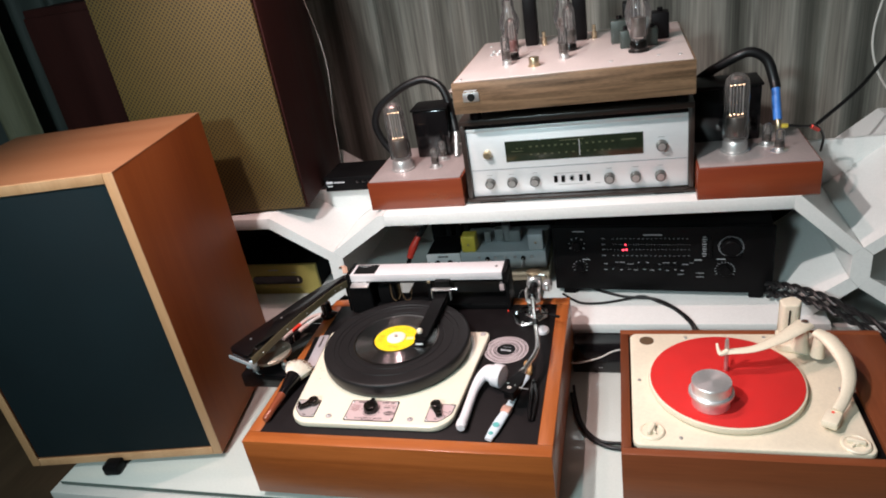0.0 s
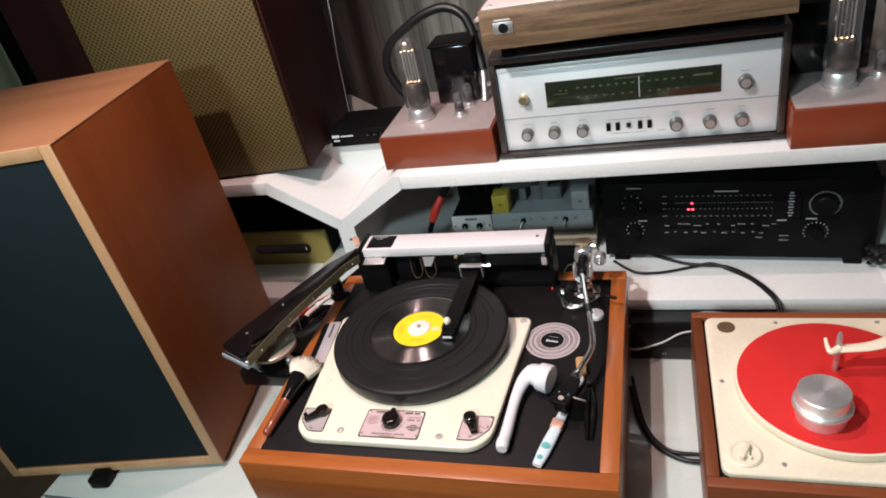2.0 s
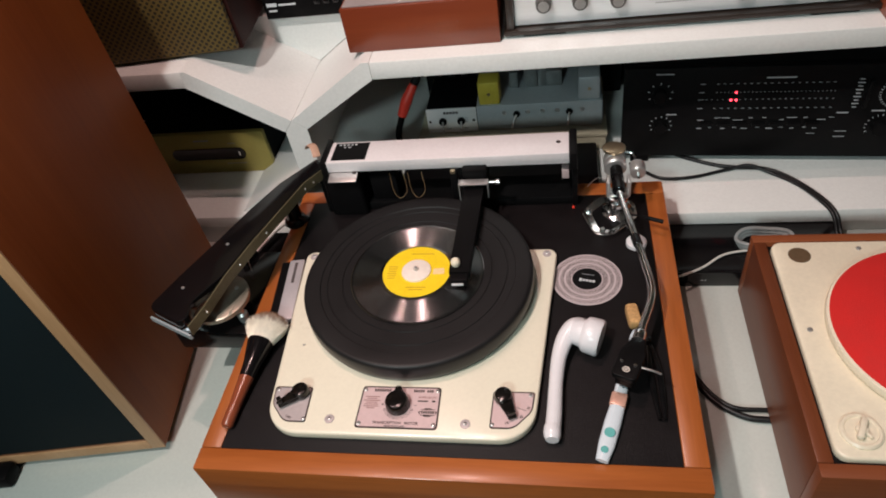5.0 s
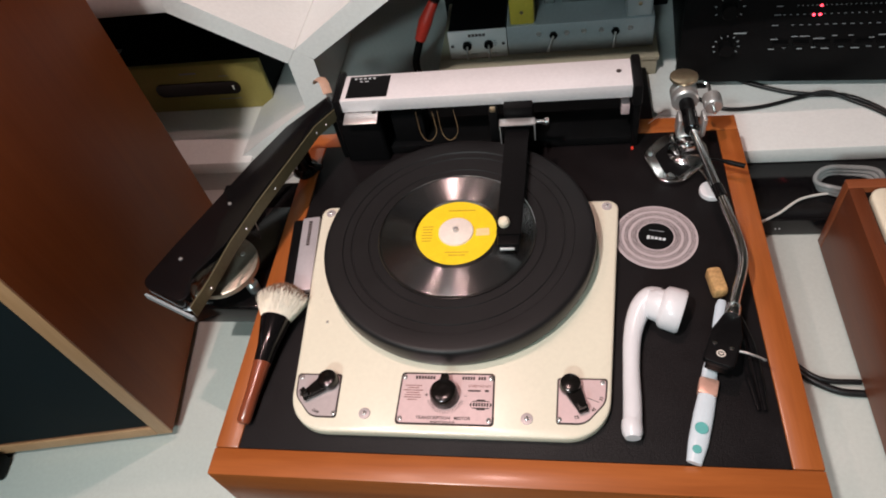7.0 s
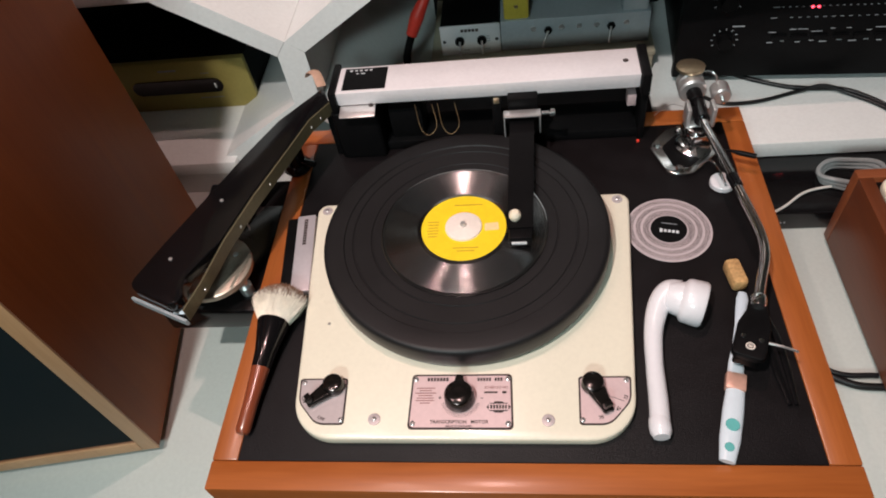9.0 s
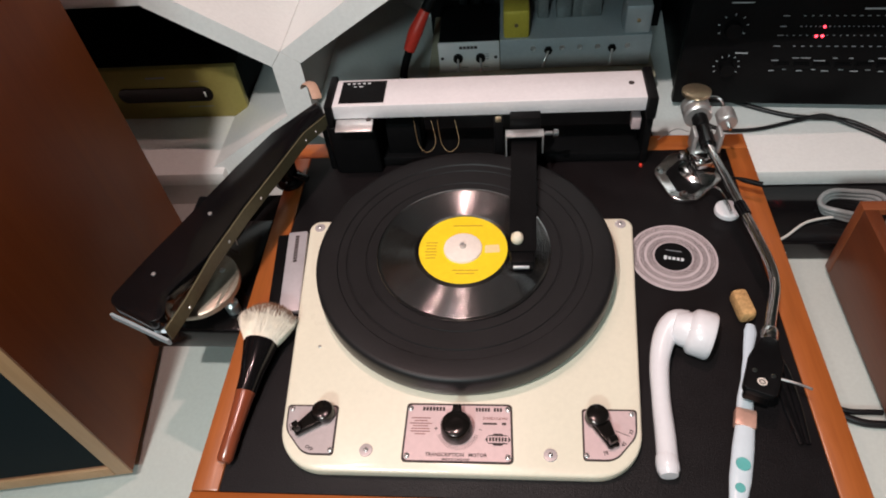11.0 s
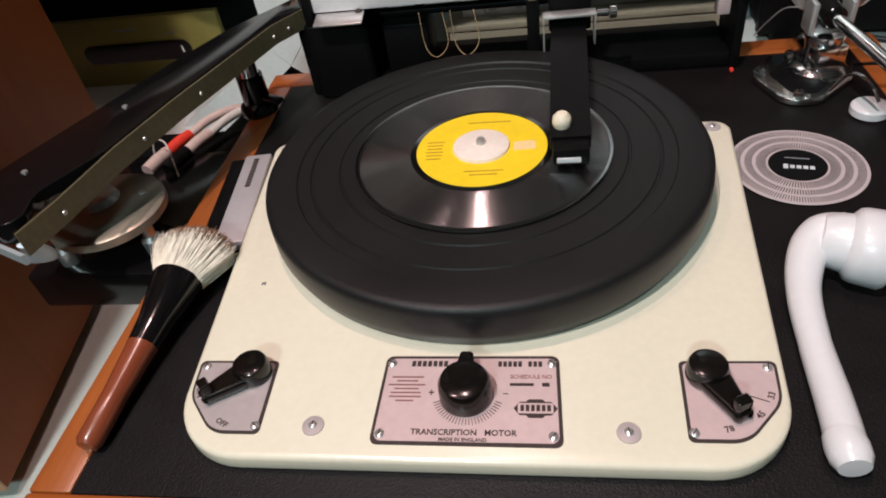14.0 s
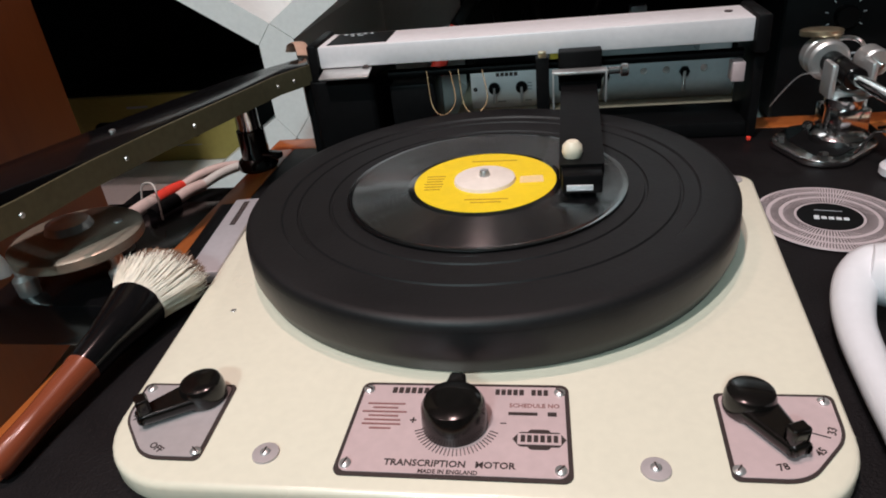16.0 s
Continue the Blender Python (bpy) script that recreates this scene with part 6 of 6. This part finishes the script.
def cord(name, pts, r, mt, label):
    return solo(name, tube_along(pts, r, 10), mt, pts[0], label, "cable")


cord("signal_cable", [(0.36, 0.41, 0.7185), (0.389, 0.387, 0.7185), (0.436, 0.362, 0.7185), (0.470, 0.352, 0.7195), (0.513, 0.345, 0.7195), (0.548, 0.316, 0.7195), (0.577, 0.271, 0.720), (0.592, 0.240, 0.714), (0.598, 0.214, 0.692), (0.60, 0.17, 0.6915)], 0.0032, CABLE, "black cable lying on the white board")
cord("signal_cable", [(0.30, 0.375, 0.7185), (0.324, 0.349, 0.7185), (0.350, 0.331, 0.7185), (0.395, 0.331, 0.7185), (0.451, 0.347, 0.7185), (0.487, 0.349, 0.7250), (0.520, 0.334, 0.7190), (0.552, 0.304, 0.7190), (0.576, 0.262, 0.719), (0.588, 0.236, 0.712), (0.592, 0.212, 0.692), (0.594, 0.18, 0.6915)], 0.0028, CABLE, "black cable lying on the white board")
cord("white_cable", [(0.325, 0.135, 0.69), (0.350, 0.128, 0.696), (0.390, 0.150, 0.6925), (0.425, 0.175, 0.694), (0.470, 0.185, 0.6925), (0.500, 0.18, 0.693)], 0.0018, CABLE_W, "thin white cable over the black box")
cord("power_cable", [(0.336, 0.060, 0.668), (0.350, -0.010, 0.6645), (0.375, -0.060, 0.6640), (0.410, -0.085, 0.6640), (0.445, -0.09, 0.6650)], 0.0042, CABLE, "thick black cable on the glass")
cord("power_cable", [(0.338, 0.085, 0.668), (0.345, 0.040, 0.6645), (0.362, -0.030, 0.6640), (0.395, -0.070, 0.6640), (0.440, -0.075, 0.6640)], 0.0030, CABLE, "thick black cable on the glass")
for off in (0, math.pi):
    pts = []
    for k in range(60):
        u = k / 59
        base_p = Vector((0.752 + 0.085 * math.sin(1.4 * u) + 0.10 * u * u, 0.345 - 0.05 * u - 0.24 * u ** 1.5, 0.750 + 0.028 * math.sin(3.1 * u) + 0.045 * u * u))
        ph = u * 34 + off
        pts.append(base_p + Vector((0, 0.0055 * math.cos(ph), 0.0055 * math.sin(ph))))
    solo("twisted_cable", tube_along(pts, 0.0046, 8, 2), CABLE, pts[0], "twisted black mains cable", "cable")
    solo("twisted_cable", moved(tube_along(pts, 0.0040, 8, 2), pose(0.0, -0.004, -0.020)), CABLE, pts[0], "twisted black mains cable", "cable")
h1 = thing("speaker_lead", (-0.07, 0.5, 1.07), "thick black looped cable behind the amplifier", "cable")
part("cord", tube_along([(-0.112, 0.530, 1.050), (-0.140, 0.530, 1.085), (-0.157, 0.530, 1.136), (-0.140, 0.530, 1.180), (-0.095, 0.530, 1.212), (-0.050, 0.530, 1.234), (-0.005, 0.530, 1.240), (0.034, 0.520, 1.218), (0.052, 0.505, 1.165), (0.062, 0.485, 1.118)], 0.0095, 12), CABLE, h1)
part("plug", tube_along([(0.062, 0.485, 1.118), (0.0635, 0.470, 1.095), (0.064, 0.452, 1.066)], 0.006, 12), STEEL, h1)
cord("white_cable", [(0.045, 0.56, 1.195), (0.085, 0.56, 1.222), (0.120, 0.60, 1.225)], 0.0065, CABLE_W, "short white cable behind the amplifier")
h2 = thing("speaker_lead", (0.70, 0.5, 1.07), "thick black looped cable with a blue sleeve", "cable")
part("cord", tube_along([(0.600, 0.560, 1.150), (0.640, 0.530, 1.190), (0.690, 0.505, 1.224), (0.722, 0.500, 1.234), (0.752, 0.495, 1.216), (0.765, 0.482, 1.178), (0.768, 0.470, 1.160)], 0.0105, 12), CABLE, h2)
part("sleeve", tube_along([(0.768, 0.470, 1.160), (0.768, 0.452, 1.130), (0.769, 0.436, 1.102)], 0.0085, 12), BLUE, h2, "blue sleeve")
part("plug", tube_along([(0.769, 0.436, 1.102), (0.770, 0.430, 1.090), (0.770, 0.427, 1.066)], 0.006, 12), BRASS, h2)
part("yellow_clip", box(0.7755, 0.7885, 0.424, 0.434, 1.086, 1.094, 0.002), YELLOW, h2)
cord("test_lead", [(0.788, 0.43, 1.09), (0.830, 0.450, 1.078), (0.850, 0.480, 1.070), (0.870, 0.50, 1.050), (0.885, 0.53, 1.02), (0.89, 0.56, 0.98)], 0.0028, CABLE, "thin black test lead")
cord("test_clip", [(0.840, 0.458, 1.075), (0.850, 0.468, 1.066), (0.858, 0.474, 1.060)], 0.0042, RED_PLASTIC, "red insulated test clip")
cord("wall_cable", [(0.87, 0.53, 1.055), (0.97, 0.62, 1.10), (1.08, 0.76, 1.15), (1.20, 0.85, 1.20)], 0.0045, CABLE, "black cable along the curtain")
cord("wall_cable", [(1.15, 0.85, 1.45), (1.08, 0.84, 1.30), (1.05, 0.82, 1.15), (1.10, 0.80, 1.03), (1.2, 0.8, 1.0)], 0.0028, CABLE_W, "white cable hanging by the curtain")
cord("wall_cable", [(-0.335, 0.60, 1.60), (-0.314, 0.60, 1.482), (-0.292, 0.60, 1.371), (-0.286, 0.60, 1.272), (-0.300, 0.60, 1.146), (-0.30, 0.58, 1.005)], 0.0008, CABLE_W, "thin white wire hanging down")
red = thing("red_handled_tool", (-0.05, 0.45, 0.715), "black cable with a red grip", "tool")
part("grip", tube_along([(-0.100, 0.435, 0.800), (-0.088, 0.442, 0.826), (-0.072, 0.452, 0.853)], [0.0085, 0.0105, 0.0075], 14), RED_PLASTIC, red)
part("cord", tube_along([(-0.072, 0.452, 0.853), (-0.045, 0.49, 0.885), (-0.01, 0.54, 0.915), (0.02, 0.60, 0.93)], 0.008, 12), CABLE, red)
part("stem", tube_along([(-0.100, 0.435, 0.800), (-0.112, 0.430, 0.765), (-0.112, 0.430, 0.735)], 0.006, 10), BLACK, red)
for k, (x, y) in enumerate(((-0.035, 0.60), (-0.01, 0.61), (0.02, 0.59), (0.085, 0.62))):
    cord("rear_cable", [(x, y, 0.7185), (x + 0.01, y - 0.02, 0.80), (x + 0.03 * (k % 2), y, 0.88), (x + 0.04, y + 0.02, 0.955)], 0.006, CABLE, "black cable running up behind the units")
